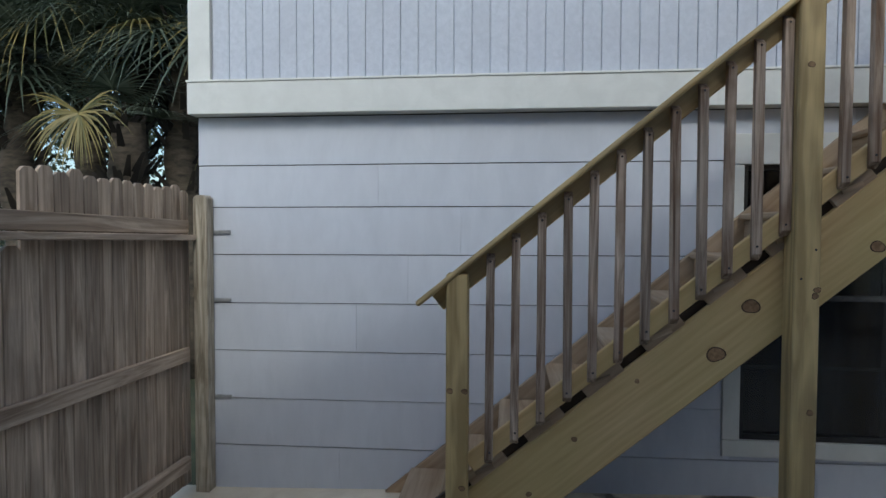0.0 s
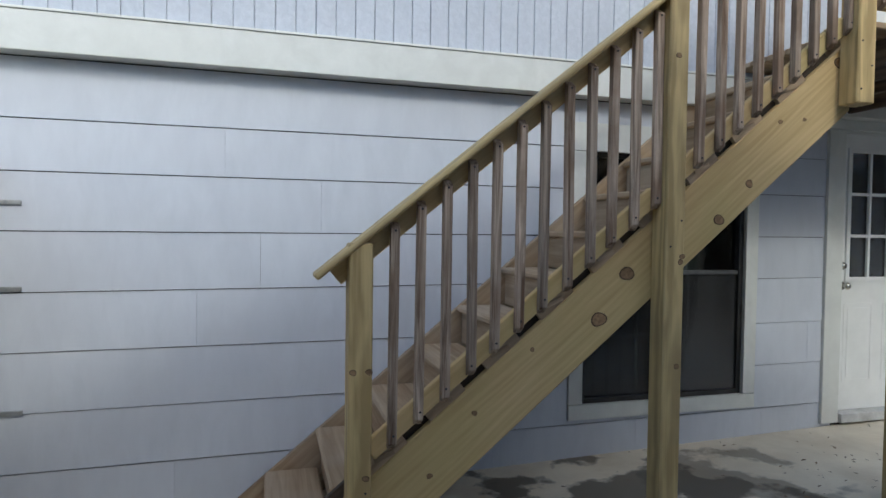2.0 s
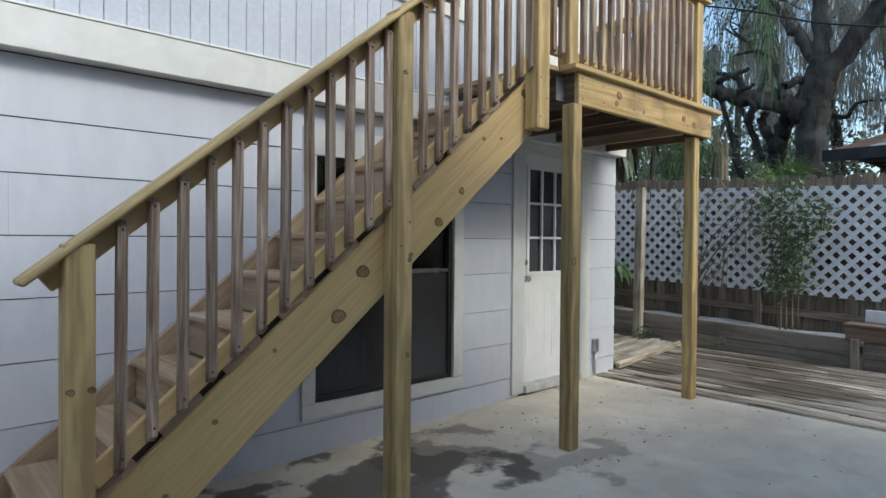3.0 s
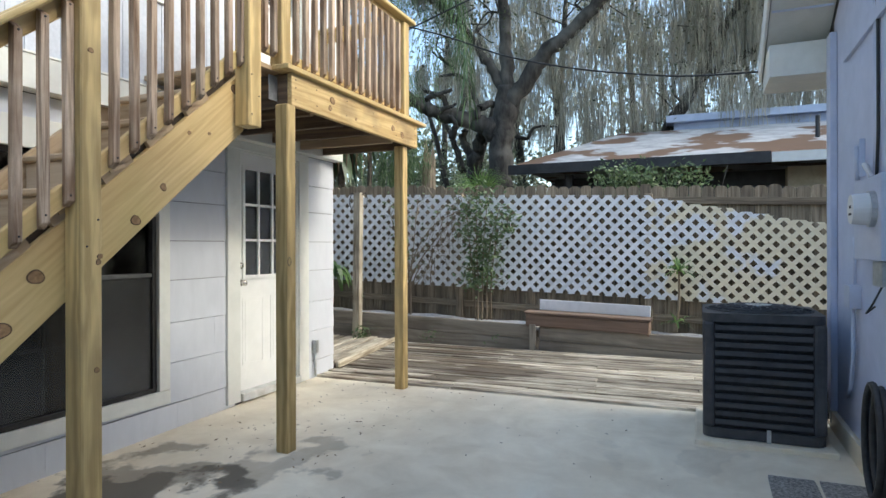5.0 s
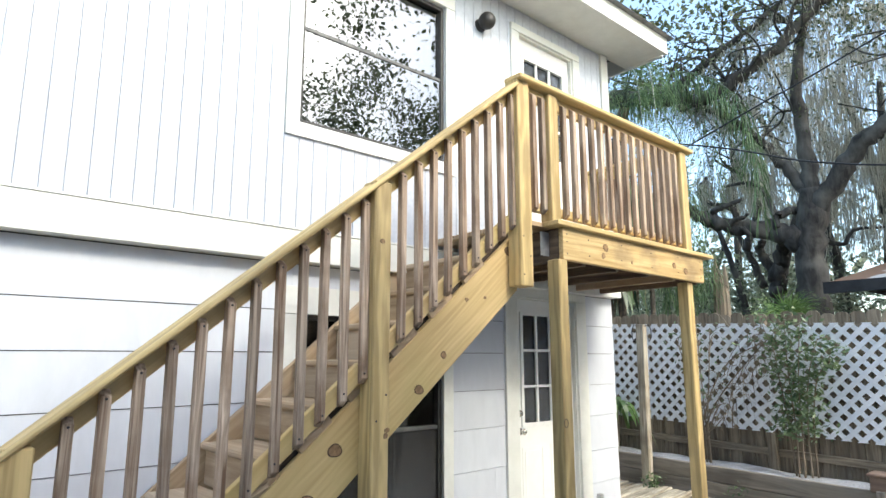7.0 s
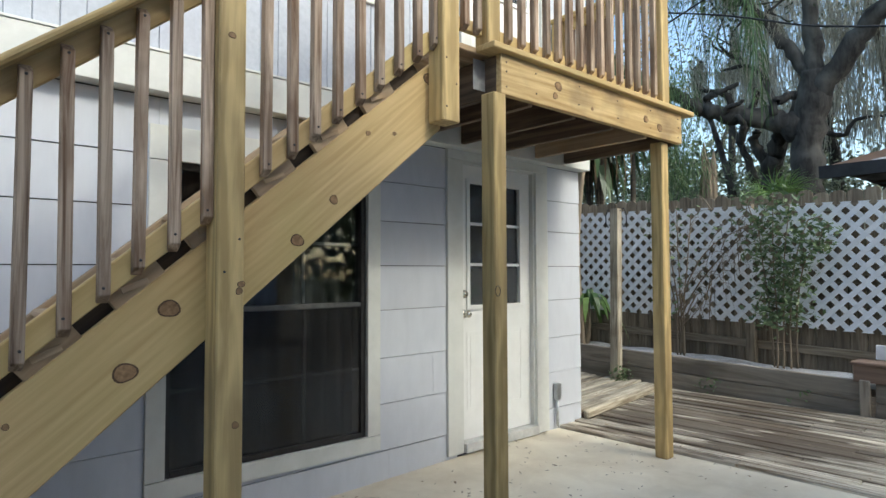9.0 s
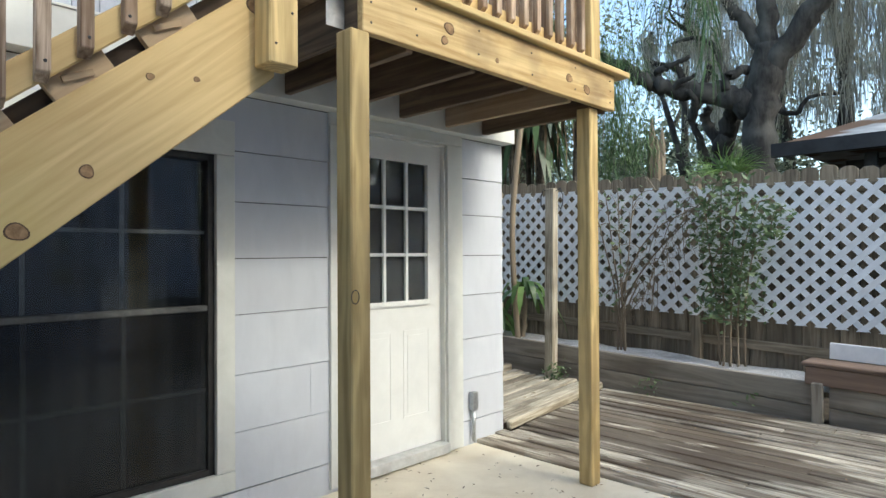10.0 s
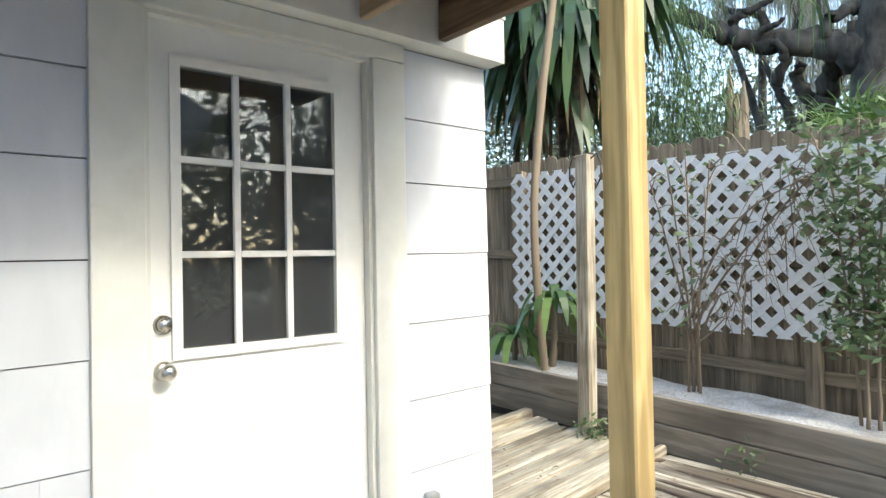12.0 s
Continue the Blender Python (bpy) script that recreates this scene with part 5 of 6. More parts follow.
def fan_frond(rows, stem, base, out, size, rng, n=34, droop=0.5):
    """A fan palm leaf: long segments spread about the stalk's end, bending down at their tips."""
    base, out = Vector(base), Vector(out).normalized()
    up = Vector((0, 0, 1))
    side = out.cross(up).normalized()
    if side.length < 0.1:
        side = Vector((1, 0, 0))
    nrm = side.cross(out)
    hub = base + out * size * 0.6
    stem.append([base, base + out * size * 0.3 + up * 0.04 * size, hub])
    for i in range(n):
        a = math.radians(-150 + 300 * i / (n - 1)) * 0.92
        d = (out * math.cos(a) + side * math.sin(a)).normalized()
        ln = size * (0.75 + 0.35 * math.cos(a * 0.5)) * rng.uniform(0.85, 1.1)
        w = d.cross(nrm).normalized() * size * 0.019
        row = []
        for k in range(6):
            s = k / 5
            p = hub + d * ln * s * (1 - 0.12 * s * droop) + nrm * size * 0.10 * math.sin(s * 2.2) - up * ln * droop * s ** 2.4 * rng.uniform(0.8, 1.1)
            row.append((p, w * (1.0 - 0.9 * s ** 1.5) if k else w * 0.5))
        rows.append(row)


def fan_palm(x, y, z, count, size, rng, label, trunk=True, dry=0.2):
    t = thing("fan_palm", (x, y, -0.3), label, "palm tree")
    if trunk:
        v, f = [], []
        c = [Vector((x + 0.05 * math.sin(k), y + 0.04 * math.cos(k * 1.7), -0.3 + (z + 0.2) * k / 8)) for k in range(9)]
        tube(v, f, c, [0.17 + 0.03 * (k % 2) for k in range(9)], 10)
        mesh("trunk", v, f, palm_bark, t, smooth=True)
        rows = []
        for k in range(60):
            zz = rng.uniform(max(0.4, z - 2.2), z)
            a = rng.uniform(0, 6.28)
            p = Vector((x + 0.18 * math.cos(a), y + 0.18 * math.sin(a), zz))
            q = p + Vector((math.cos(a) * 0.18, math.sin(a) * 0.18, 0.22))
            rows.append([(p, (0.03, 0.03, 0)), (q, (0.012, 0.012, 0))])
        tagged(mesh("leaf_boots", *ribbons(rows), boot_dark, t), kind="stuff")
    green, yellow, stems = [], [], []
    for k in range(count):
        a = 2.4 * k + rng.uniform(-0.3, 0.3)
        el = rng.uniform(-0.75, 0.8)
        out = (math.cos(a) * math.cos(el), math.sin(a) * math.cos(el), math.sin(el))
        old = el < -0.35 and rng.random() < dry * 3
        fan_frond(yellow if old else green, stems, (x, y, z), out, size * rng.uniform(0.8, 1.1), rng, droop=rng.uniform(0.10, 0.34) + (0.35 if old else 0))
    mesh("crown", *ribbons(green), palm_leaf, t)
    if yellow:
        mesh("dry_fronds", *ribbons(yellow), palm_dry, t, "yellowed hanging fan leaves")
    v, f = [], []
    for s in stems:
        tube(v, f, s, [0.016, 0.012, 0.008], 5)
    tagged(mesh("stalk_mass", v, f, palm_leaf, t), kind="stuff")
    return t


# ---- fan palms behind the gate ----
rp = random.Random(21)
for x, y, z, c, s, d in ((-4.75, 3.2, 3.45, 28, 1.1, 0.06), (-3.45, 3.5, 3.75, 28, 1.0, 0.06), (-2.7, 3.3, 3.95, 26, 0.95, 0.08), (-5.6, 4.2, 4.2, 24, 1.2, 0.15),
                         (-4.1, 3.6, 4.5, 26, 1.1, 0.15), (-2.0, 4.6, 3.4, 22, 1.0, 0.15)):
    fan_palm(x, y, z, c, s, rp, "fan palm with drooping green leaves behind the gate" if d < 0.5 else "low fan palm crown with yellowing drooping leaves", trunk=True, dry=d)

# low palm with one yellowed fan hanging towards the gate
low = fan_palm(-3.12, 2.75, 2.75, 7, 0.75, rp, "low fan palm with a yellowed drooping fan leaf above the gate", True, 0.0)
rows = []
hub = Vector((-3.12, 2.02, 2.62))
for i in range(64):
    a = math.radians(rp.uniform(-128, 128))
    side, down = math.sin(a), -math.cos(a)
    ln = rp.uniform(0.50, 0.68)
    rise = 0.03 + 0.05 * abs(side)
    fwd = rp.uniform(-0.22, 0.05)
    w = Vector((math.cos(a), 0.2, math.sin(a))) * 0.011
    row = []
    for s in (0, 0.2, 0.45, 0.7, 0.88, 1.0):
        p = hub + Vector((side * ln * s * (1 - 0.16 * s), fwd * s, down * ln * s * 0.8 + rise * math.sin(2.4 * s) - 0.20 * abs(side) * ln * s ** 3 - 0.05 * s * s))
        row.append((p, w * (1 - 0.92 * s ** 1.6)))
    rows.append(row)
mesh("yellow_fan", *ribbons(rows), palm_dry, low, "yellow-green drooping fan leaf")
v, f = [], []
tube(v, f, [(-3.12, 2.7, 2.72), (-3.12, 2.4, 2.82), hub], [0.018, 0.014, 0.01], 6)
mesh("yellow_stalk", v, f, palm_dry, low)

# ---- live oak beyond the fence ----
ro = random.Random(3)
oak = thing("live_oak", (13.0, 0.35, -0.3), "large old live oak with twisting limbs and hanging grey moss", "tree")
v, f = [], []
trunk_pts = [(13.0, 0.25, -0.35), (13.0, 0.33, 1.2), (13.0, 0.36, 2.6), (12.95, 0.30, 3.7), (12.95, 0.15, 4.7)]
limb(v, f, trunk_pts, 0.31, 0.235, ro, 16, 0.14)
mesh("trunk", v, f, bark, oak, smooth=True)
OAK_LIMBS = [
    ([(12.95, 0.2, 4.1), (12.9, -0.34, 4.95), (12.8, -1.1, 5.55), (12.7, -1.75, 6.05), (12.6, -2.4, 6.75), (12.6, -3.8, 7.3), (12.8, -6.0, 7.7)], 0.24, 0.08),
    ([(12.95, 0.2, 4.3), (13.0, 0.22, 5.3), (13.1, 0.3, 6.5), (13.3, 0.1, 8.2), (13.6, -0.6, 9.8)], 0.21, 0.08),
    ([(12.95, 0.4, 3.7), (12.8, 0.85, 4.0), (12.6, 1.4, 4.08), (12.4, 1.9, 4.3), (12.2, 2.5, 4.75), (12.0, 3.4, 5.1), (11.8, 4.6, 5.3)], 0.25, 0.09),
    ([(12.95, 0.25, 4.6), (12.9, 0.6, 5.2), (12.8, 0.9, 5.7), (12.6, 1.4, 6.3), (12.4, 2.2, 6.9), (12.0, 3.1, 7.5)], 0.15, 0.06),
    ([(12.6, 1.4, 4.1), (12.6, 1.5, 4.5), (12.6, 1.95, 4.7), (12.6, 2.1, 5.05), (12.5, 1.9, 5.2)], 0.09, 0.03),
    ([(12.7, 0.75, 4.0), (12.7, 0.9, 4.7), (12.6, 1.2, 4.95), (12.6, 1.6, 4.95)], 0.08, 0.03),
    ([(12.0, 4.6, 7.2), (12.0, 3.4, 7.3), (12.0, 2.44, 6.95), (12.0, 1.58, 6.6), (12.1, 0.9, 6.9), (12.3, 0.3, 7.3), (12.6, -0.4, 8.0), (13.0, -1.5, 8.6)], 0.20, 0.10),
    ([(12.0, 2.4, 6.95), (12.0, 1.6, 7.3), (12.1, 0.6, 7.8), (12.4, -0.6, 8.6)], 0.12, 0.05),
    ([(14.4, 1.7, -0.3), (14.4, 1.5, 2.5), (14.3, 1.2, 3.6), (14.2, 0.9, 4.6)], 0.16, 0.08),
    ([(14.6, 2.3, -0.3), (14.5, 2.2, 2.6), (14.6, 2.6, 4.2), (14.8, 3.2, 5.6)], 0.13, 0.05),
    ([(15.5, -2.2, -0.3), (15.4, -2.6, 3.2), (15.3, -3.5, 5.0), (15.2, -4.4, 6.6), (15.2, -5.6, 7.4)], 0.22, 0.10),
    ([(15.3, -3.5, 5.0), (15.2, -5.5, 5.9), (15.2, -7.6, 6.3)], 0.12, 0.05),
    ([(12.7, -1.75, 6.05), (12.6, -1.7, 6.9), (12.6, -2.3, 7.9)], 0.10, 0.04),
    ([(12.50, 1.71, 4.17), (12.45, 1.80, 4.43), (12.40, 1.63, 4.51), (12.40, 1.40, 4.55), (12.40, 1.21, 4.60)], 0.1, 0.04),
    ([(12.50, 1.53, 4.13), (12.40, 1.36, 4.24), (12.40, 1.21, 4.24), (12.40, 1.13, 4.30)], 0.07, 0.03),
    ([(12.60, 1.22, 3.84), (12.50, 1.21, 3.98), (12.50, 1.36, 4.08), (12.50, 1.56, 4.08)], 0.08, 0.03),
    ([(13.30, 1.03, 2.86), (13.30, 1.05, 3.17), (13.20, 0.89, 3.56), (13.00, 0.73, 3.82)], 0.19, 0.15),
    ([(13.30, 1.05, 3.20), (13.30, 1.22, 3.51), (13.30, 1.35, 3.74), (13.30, 1.24, 3.92)], 0.13, 0.08),
    ([(14.50, 1.76, 3.13), (14.50, 1.92, 3.61), (14.50, 2.08, 4.03), (14.50, 2.28, 4.47)], 0.11, 0.06),
    ([(12.70, 0.70, 4.24), (12.80, 0.53, 4.33), (12.90, 0.37, 4.26)], 0.1, 0.08),
    ([(14.20, 1.96, 3.90), (14.20, 1.63, 4.72), (14.20, 1.69, 5.18), (14.20, 1.94, 5.63)], 0.1, 0.06),
    ([(14.80, 0.61, 4.01), (14.80, 0.28, 3.89), (14.80, 0.07, 4.15), (14.80, -0.47, 4.12)], 0.07, 0.03),
]
ends, low_ends = [], []
for pts, r0, r1 in OAK_LIMBS:
    v, f = [], []
    c = limb(v, f, pts, r0 * 0.85, r1 * 0.8, ro, 10, 0.34)
    ends += [p for p in c[len(c) // 3:] if p.z > 5.6 or abs(p.y - 0.3) > 3.0]
    low_ends += c[len(c) // 3:]
    mesh("limb", v, f, bark, oak, smooth=True)
twig_ends = []
v, f = [], []
for k in range(170):
    b = ends[ro.randrange(len(ends))]
    d = Vector((ro.uniform(-1, 1), ro.uniform(-1, 1), ro.uniform(-0.2, 1.1)))
    m1 = b + d * 0.5 + Vector((0, 0, ro.uniform(-0.2, 0.3)))
    e = m1 + Vector((ro.uniform(-1, 1), ro.uniform(-1, 1), ro.uniform(-0.3, 0.8))) * 0.8
    limb(v, f, [b, m1, e], 0.035, 0.01, ro, 5, 0.3)
    twig_ends += [m1, e, e]
tagged(mesh("twig_mass", v, f, bark, oak, smooth=True), kind="stuff")
spots = [(p.x, p.y, p.z, ro.uniform(0.5, 1.1)) for p in twig_ends] + [(ro.uniform(12, 18), ro.uniform(-10, 6), ro.uniform(7.2, 11), 1.4) for _ in range(40)]
mesh("crown", *leaf_cloud(13000, spots, 0.038, ro), oak_leaf, oak)
# Leaf layer added overhead, mostly out of view, to shade the trunk.
mesh("shade_canopy", *leaf_cloud(11000, [(ro.uniform(9.5, 18), ro.uniform(-9, 7), ro.uniform(8.6, 12), 1.1) for _ in range(170)], 0.10, ro), oak_leaf, oak)


def moss_rows(n, spot, length, rng):
    rows = []
    for _ in range(n):
        x, y, z, r = spot()
        big = rng.uniform(0.5, 1.0) * length
        for _s in range(rng.randrange(22, 44)):
            p = Vector((x + rng.gauss(0, r * 0.35), y + rng.gauss(0, r), z + rng.gauss(0, 0.12)))
            ln = big * rng.uniform(0.2, 1.0) ** 1.3
            a = rng.uniform(0, 3.14)
            w = Vector((math.cos(a), math.sin(a), 0)) * rng.uniform(0.004, 0.012)
            row = []
            for k in range(5):
                s = k / 4
                row.append((p + Vector((rng.gauss(0, 0.018), rng.gauss(0, 0.018), -ln * s)), w * (1.15 - s)))
            rows.append(row)
    return rows


rm = random.Random(17)
lower = [p for p in low_ends if p.z > 4.7 or p.y < -0.5]


def on_limb():
    p = lower[rm.randrange(len(lower))]
    return p.x, p.y, p.z - 0.05, 0.10


def in_crown():
    return rm.uniform(14.2, 17.5), rm.uniform(-9.5, 2.6), rm.uniform(4.2, 9.0), 0.12


def dense():
    return rm.uniform(14.8, 15.8), rm.uniform(-7.4, -3.2), rm.uniform(5.6, 7.6), 0.14


rows = moss_rows(150, on_limb, 0.7, rm) + moss_rows(1150, in_crown, 1.25, rm) + moss_rows(170, dense, 2.4, rm)
mesh("hanging_moss", *ribbons(rows), moss_grey, oak, "grey beard-like moss in long curtains")

# ---- queen palm with long drooping fronds ----
rq = random.Random(9)
qp = thing("queen_palm", (11.6, 4.3, -0.1), "queen palm with long feathery drooping green fronds", "palm tree")
QX, QY, QZ = 10.9, 2.7, 6.5
v, f = [], []
tube(v, f, curve_pts([(11.6, 4.3, -0.1), (11.6, 4.2, 2.0), (11.3, 3.6, 4.4), (QX, QY, QZ)], 5), [0.14 - 0.003 * k for k in range(16)], 10)
mesh("trunk", v, f, palm_bark, qp, smooth=True)
rows, v, f = [], [], []
for k in range(11):
    a = 2.4 * k + 0.5 if k < 7 else rq.uniform(-2.6, -0.3)
    reach, drop = rq.uniform(1.3, 2.4), rq.uniform(0.8, 2.8)
    rach = curve_pts([(QX, QY, QZ), (QX + 0.5 * reach * math.cos(a), QY + 0.5 * reach * math.sin(a), QZ + 0.35), (QX + reach * math.cos(a), QY + reach * math.sin(a), QZ - 0.1 - 0.2 * drop), (QX + 1.12 * reach * math.cos(a), QY + 1.12 * reach * math.sin(a), QZ - 0.4 - drop)], 12)
    tube(v, f, rach, [0.02 - 0.015 * i / len(rach) for i in range(len(rach))], 5)
    side = Vector((-math.sin(a), math.cos(a), 0))
    for i in range(3, len(rach) - 1):
        for sub in range(2):
            for sg in (-1, 1):
                p = rach[i].lerp(rach[i + 1], sub / 2)
                ln = rq.uniform(0.45, 0.75)
                d = (side * sg + Vector((rq.uniform(-0.3, 0.3), rq.uniform(-0.3, 0.3), rq.uniform(-0.2, 0.4)))).normalized()
                w = Vector((math.cos(a), math.sin(a), 0)) * 0.008
                rows.append([(p, w), (p + d * ln * 0.35 - Vector((0, 0, 0.06)), w), (p + d * ln * 0.55 - Vector((0, 0, 0.30 * ln / 0.6)), w * 0.7), (p + d * ln * 0.62 - Vector((0, 0, ln * 0.95)), w * 0.15)])
mesh("midrib", v, f, palm_leaf, qp)
mesh("fronds", *ribbons(rows), queen_leaf, qp)

# ---- feathery bamboo between the palms and the dead trunk ----
rbm = random.Random(63)
bamboo = thing("bamboo", (10.20, 1.44, -0.1), "feathery light green bamboo clump behind the fence", "bamboo")
rows = []
for x, y, z in ((10.2, 1.55, 4.06), (10.3, 1.35, 3.85), (10.0, 1.44, 3.45), (10.2, 1.21, 3.31), (10.0, 1.34, 3.08), (10.2, 1.11, 2.94), (10.0, 1.3, 2.71), (10.3, 1.07, 2.68), (10.0, 1.5, 2.56), (10.5, 1.36, 4.18)):
    v, f = [], []
    limb(v, f, [(10.00 + 0.2 * rbm.random(), 1.44 + 0.3 * rbm.random(), -0.1), ((x + 10.00) / 2, y + 0.1, z * 0.6), (x, y, z + 0.35)], 0.014, 0.005, rbm, 5, 0.4)
    mesh("culm", v, f, queen_leaf, bamboo, smooth=True)
    for k in range(190):
        p = Vector((x + rbm.gauss(0, 0.16), y + rbm.gauss(0, 0.17), z + rbm.gauss(0.1, 0.20)))
        a = rbm.uniform(0, 6.28)
        ln = rbm.uniform(0.14, 0.30)
        d = Vector((math.cos(a), math.sin(a), 0))
        w = Vector((-math.sin(a), math.cos(a), 0)) * 0.006
        rows.append([(p, w * 0.5), (p + d * ln * 0.35 - Vector((0, 0, ln * 0.25)), w), (p + d * ln * 0.55 - Vector((0, 0, ln * 0.8)), w * 0.15)])
mesh("leaves", *ribbons(rows), queen_leaf, bamboo)

# ---- broken dead trunk behind the fence ----
dead = thing("dead_trunk", (10.6, 0.9, -0.1), "pale splintered dead tree trunk behind the fence", "tree stump")
for k in range(7):
    v, f = [], []
    a = 0.9 * k
    px, py = 10.6 + 0.07 * math.cos(a), 0.95 + 0.08 * math.sin(a)
    tube(v, f, [(px, py, -0.1), (px, py, 2.2), (px + 0.01, py, 2.6 + 0.11 * ((k * 3) % 5)), (px + 0.015, py, 2.75 + 0.13 * ((k * 3) % 5))], [0.07, 0.06, 0.045, 0.008], 7)
    mesh("splinter", v, f, twig_dry, dead)

# ---- strap-leaved dracaena tree at the house's far corner ----
def strap_plant(name, x, y, z, count, ln, wid, rng, label, trunk_from=None, droop=1.0, material=None, low=-0.1, wood=None):
    t = thing(name, (x, y, trunk_from if trunk_from is not None else z), label, "plant")
    if trunk_from is not None:
        v, f = [], []
        limb(v, f, [(x + 0.05, y + 0.1 * ln, trunk_from), (x + 0.02, y, (z + trunk_from) / 2), (x, y, z)], 0.055 * ln, 0.04 * ln, rng, 8, 0.15)
        mesh("stem", v, f, wood or twig_dry, t, smooth=True)
    rows = []
    for k in range(count):
        a, el = 2.4 * k, rng.uniform(low, 1.3 + low)
        d = Vector((math.cos(a) * math.cos(el), math.sin(a) * math.cos(el), math.sin(el)))
        side = Vector((-math.sin(a), math.cos(a), 0)) * wid * 0.5
        n_ = ln * rng.uniform(0.7, 1.15)
        row = []
        for i in range(7):
            s = i / 6
            p = Vector((x, y, z + rng.uniform(-0.01, 0.01))) + d * n_ * s * (1 - 0.25 * s) - Vector((0, 0, droop * n_ * 0.75 * s ** 2.2))
            row.append((p, side * (0.45 + 1.6 * s * (1 - s) * 1.0 if s < 0.95 else 0.08)))
        rows.append(row)
    mesh("leaves", *ribbons(rows), material or strap_leaf, t)
    return t


rd2 = random.Random(31)
for x, y, z, c in ((8.6, 1.95, 3.85, 70), (8.75, 1.6, 3.6, 80), (9.0, 2.4, 3.5, 70), (8.95, 1.95, 3.25, 70), (8.9, 1.75, 4.3, 70), (9.15, 1.35, 4.0, 60), (9.3, 2.9, 3.9, 60)):
    t = strap_plant("dracaena_tree", x, y, z, c, 0.82, 0.115, rd2, "tall dracaena with long hanging strap leaves on a dark trunk", 0.2, 1.35, crown_leaf, -0.35, palm_bark)
    rows = []
    for k in range(15):
        a, r = rd2.uniform(0, 6.28), rd2.uniform(0.05, 0.35)
        p = Vector((x + r * math.cos(a), y + r * math.sin(a), z - 0.25 - rd2.uniform(0, 0.35)))
        ln = rd2.uniform(0.4, 0.9)
        w = Vector((-math.sin(a), math.cos(a), 0)) * 0.02
        rows.append([(p, w * 0.6), (p + Vector((0.05 * math.cos(a), 0.05 * math.sin(a), -ln * 0.5)), w), (p + Vector((0.03 * math.cos(a), 0.03 * math.sin(a), -ln)), w * 0.1)])
    mesh("dead_leaves", *ribbons(rows), litter, t, "brown dead leaves hanging under the crown")
bare = thing("bare_stem", (7.78, 1.25, 0.3), "thin pale bare trunk leaning beside the house corner", "plant")
rope("stem", curve_pts([(7.95, 1.35, 0.3), (7.86, 1.36, 1.5), (7.9, 1.32, 2.4), (8.0, 1.2, 3.6), (8.1, 1.1, 4.6)], 6), 0.035, twig_dry, bare)
strap_plant("dracaena", 8.05, 1.35, 0.95, 22, 0.62, 0.085, rd2, "leafy green dracaena in the gravel planter", 0.36, 1.1)
strap_plant("dracaena", 8.0, 1.75, 0.65, 16, 0.55, 0.08, rd2, "leafy green dracaena in the gravel planter", 0.36, 1.1)
strap_plant("yucca", 8.1, -3.33, 1.02, 30, 0.33, 0.03, rd2, "small spiky yucca on a thin bare stem", 0.3, 0.35)
strap_plant("yucca", 8.1, -3.30, 0.42, 16, 0.26, 0.025, rd2, "small low spiky yucca in the planter", 0.3, 0.35)

# ---- shrubs in the planter ----
def shrub(name, stems, leaf_n, size, rng, label, material, tops):
    t = thing(name, (stems[0][0][0], stems[0][0][1], stems[0][0][2]), label, "shrub")
    v, f = [], []
    pts = []
    for s in stems:
        c = limb(v, f, s, 0.012, 0.005, rng, 6, 0.3)
        pts += c[len(c) // 4 + 1:]
    for k in range(26):
        b = pts[rng.randrange(len(pts))]
        e = b + Vector((rng.uniform(-0.18, 0.14), rng.uniform(-0.22, 0.22), rng.uniform(-0.1, 0.22)))
        limb(v, f, [b, b.lerp(e, 0.5) + Vector((0, 0, 0.04)), e], 0.006, 0.002, rng, 4, 0.3)
        pts.append(e)
    mesh("branching", v, f, twig_dry, t, "thin pale brown stems", True)
    if leaf_n:
        mesh("leaves", *leaf_cloud(leaf_n, [(p.x, p.y, p.z, tops) for p in pts], size, rng, 0.2, 2.4), material, t)
    return t


rb = random.Random(77)
shrub("planter_shrub", [[(8.1 - dz * 0.25, -0.94 + dy * 0.55, 0.36), (8.05, -0.93 + dy * 0.7, 0.9), (8.0, -0.95 + dy * 1.1, 1.4), (8.0, -1.0 + dy * 1.7, 1.6 + dz)] for dy, dz in ((-0.12, 0.2), (-0.03, 0.4), (0.06, 0.5), (0.15, 0.25), (-0.2, 0.0))],
      1500, 0.031, rb, "leafy green shrub with several thin stems against the lattice", bush_leaf, 0.13)
dry = shrub("dry_shrub", [[(8.08 + dz * 0.3, 0.14 + dy * 0.25, 0.36), (8.06, 0.12 + dy * 0.35, 0.9), (8.03, 0.12 + dy, 1.4), (8.0, 0.12 + dy * 1.7, 1.85 + dz)] for dy, dz in ((-0.1, 0.1), (0.0, 0.2), (0.08, 0.1), (0.16, 0.0))] + [[(8.06, 0.13, 0.8), (8.0, -0.1, 1.15), (7.97, -0.45, 1.55), (7.97, -0.85, 1.95)], [(8.06, 0.13, 0.9), (8.0, -0.05, 1.3), (7.97, -0.3, 1.6), (7.97, -0.6, 1.75)]],
            170, 0.026, rb, "half-dead spindly shrub with dry twigs by the lattice", bush_leaf, 0.25)
rows = []
for k in range(150):
    s = rb.random()
    p = Vector((8.0, 0.13 - 0.85 * s + rb.gauss(0, 0.07), 0.85 + 1.05 * s + rb.gauss(0, 0.13)))
    d = Vector((rb.uniform(-0.1, 0.1), rb.uniform(-0.25, 0.2), rb.uniform(-0.4, 0.25)))
    rows.append([(p, (0, 0.004, 0.003)), (p + d * 0.6, (0, 0.003, 0.003)), (p + d + Vector((0, 0, -0.05)), (0, 0.0007, 0))])
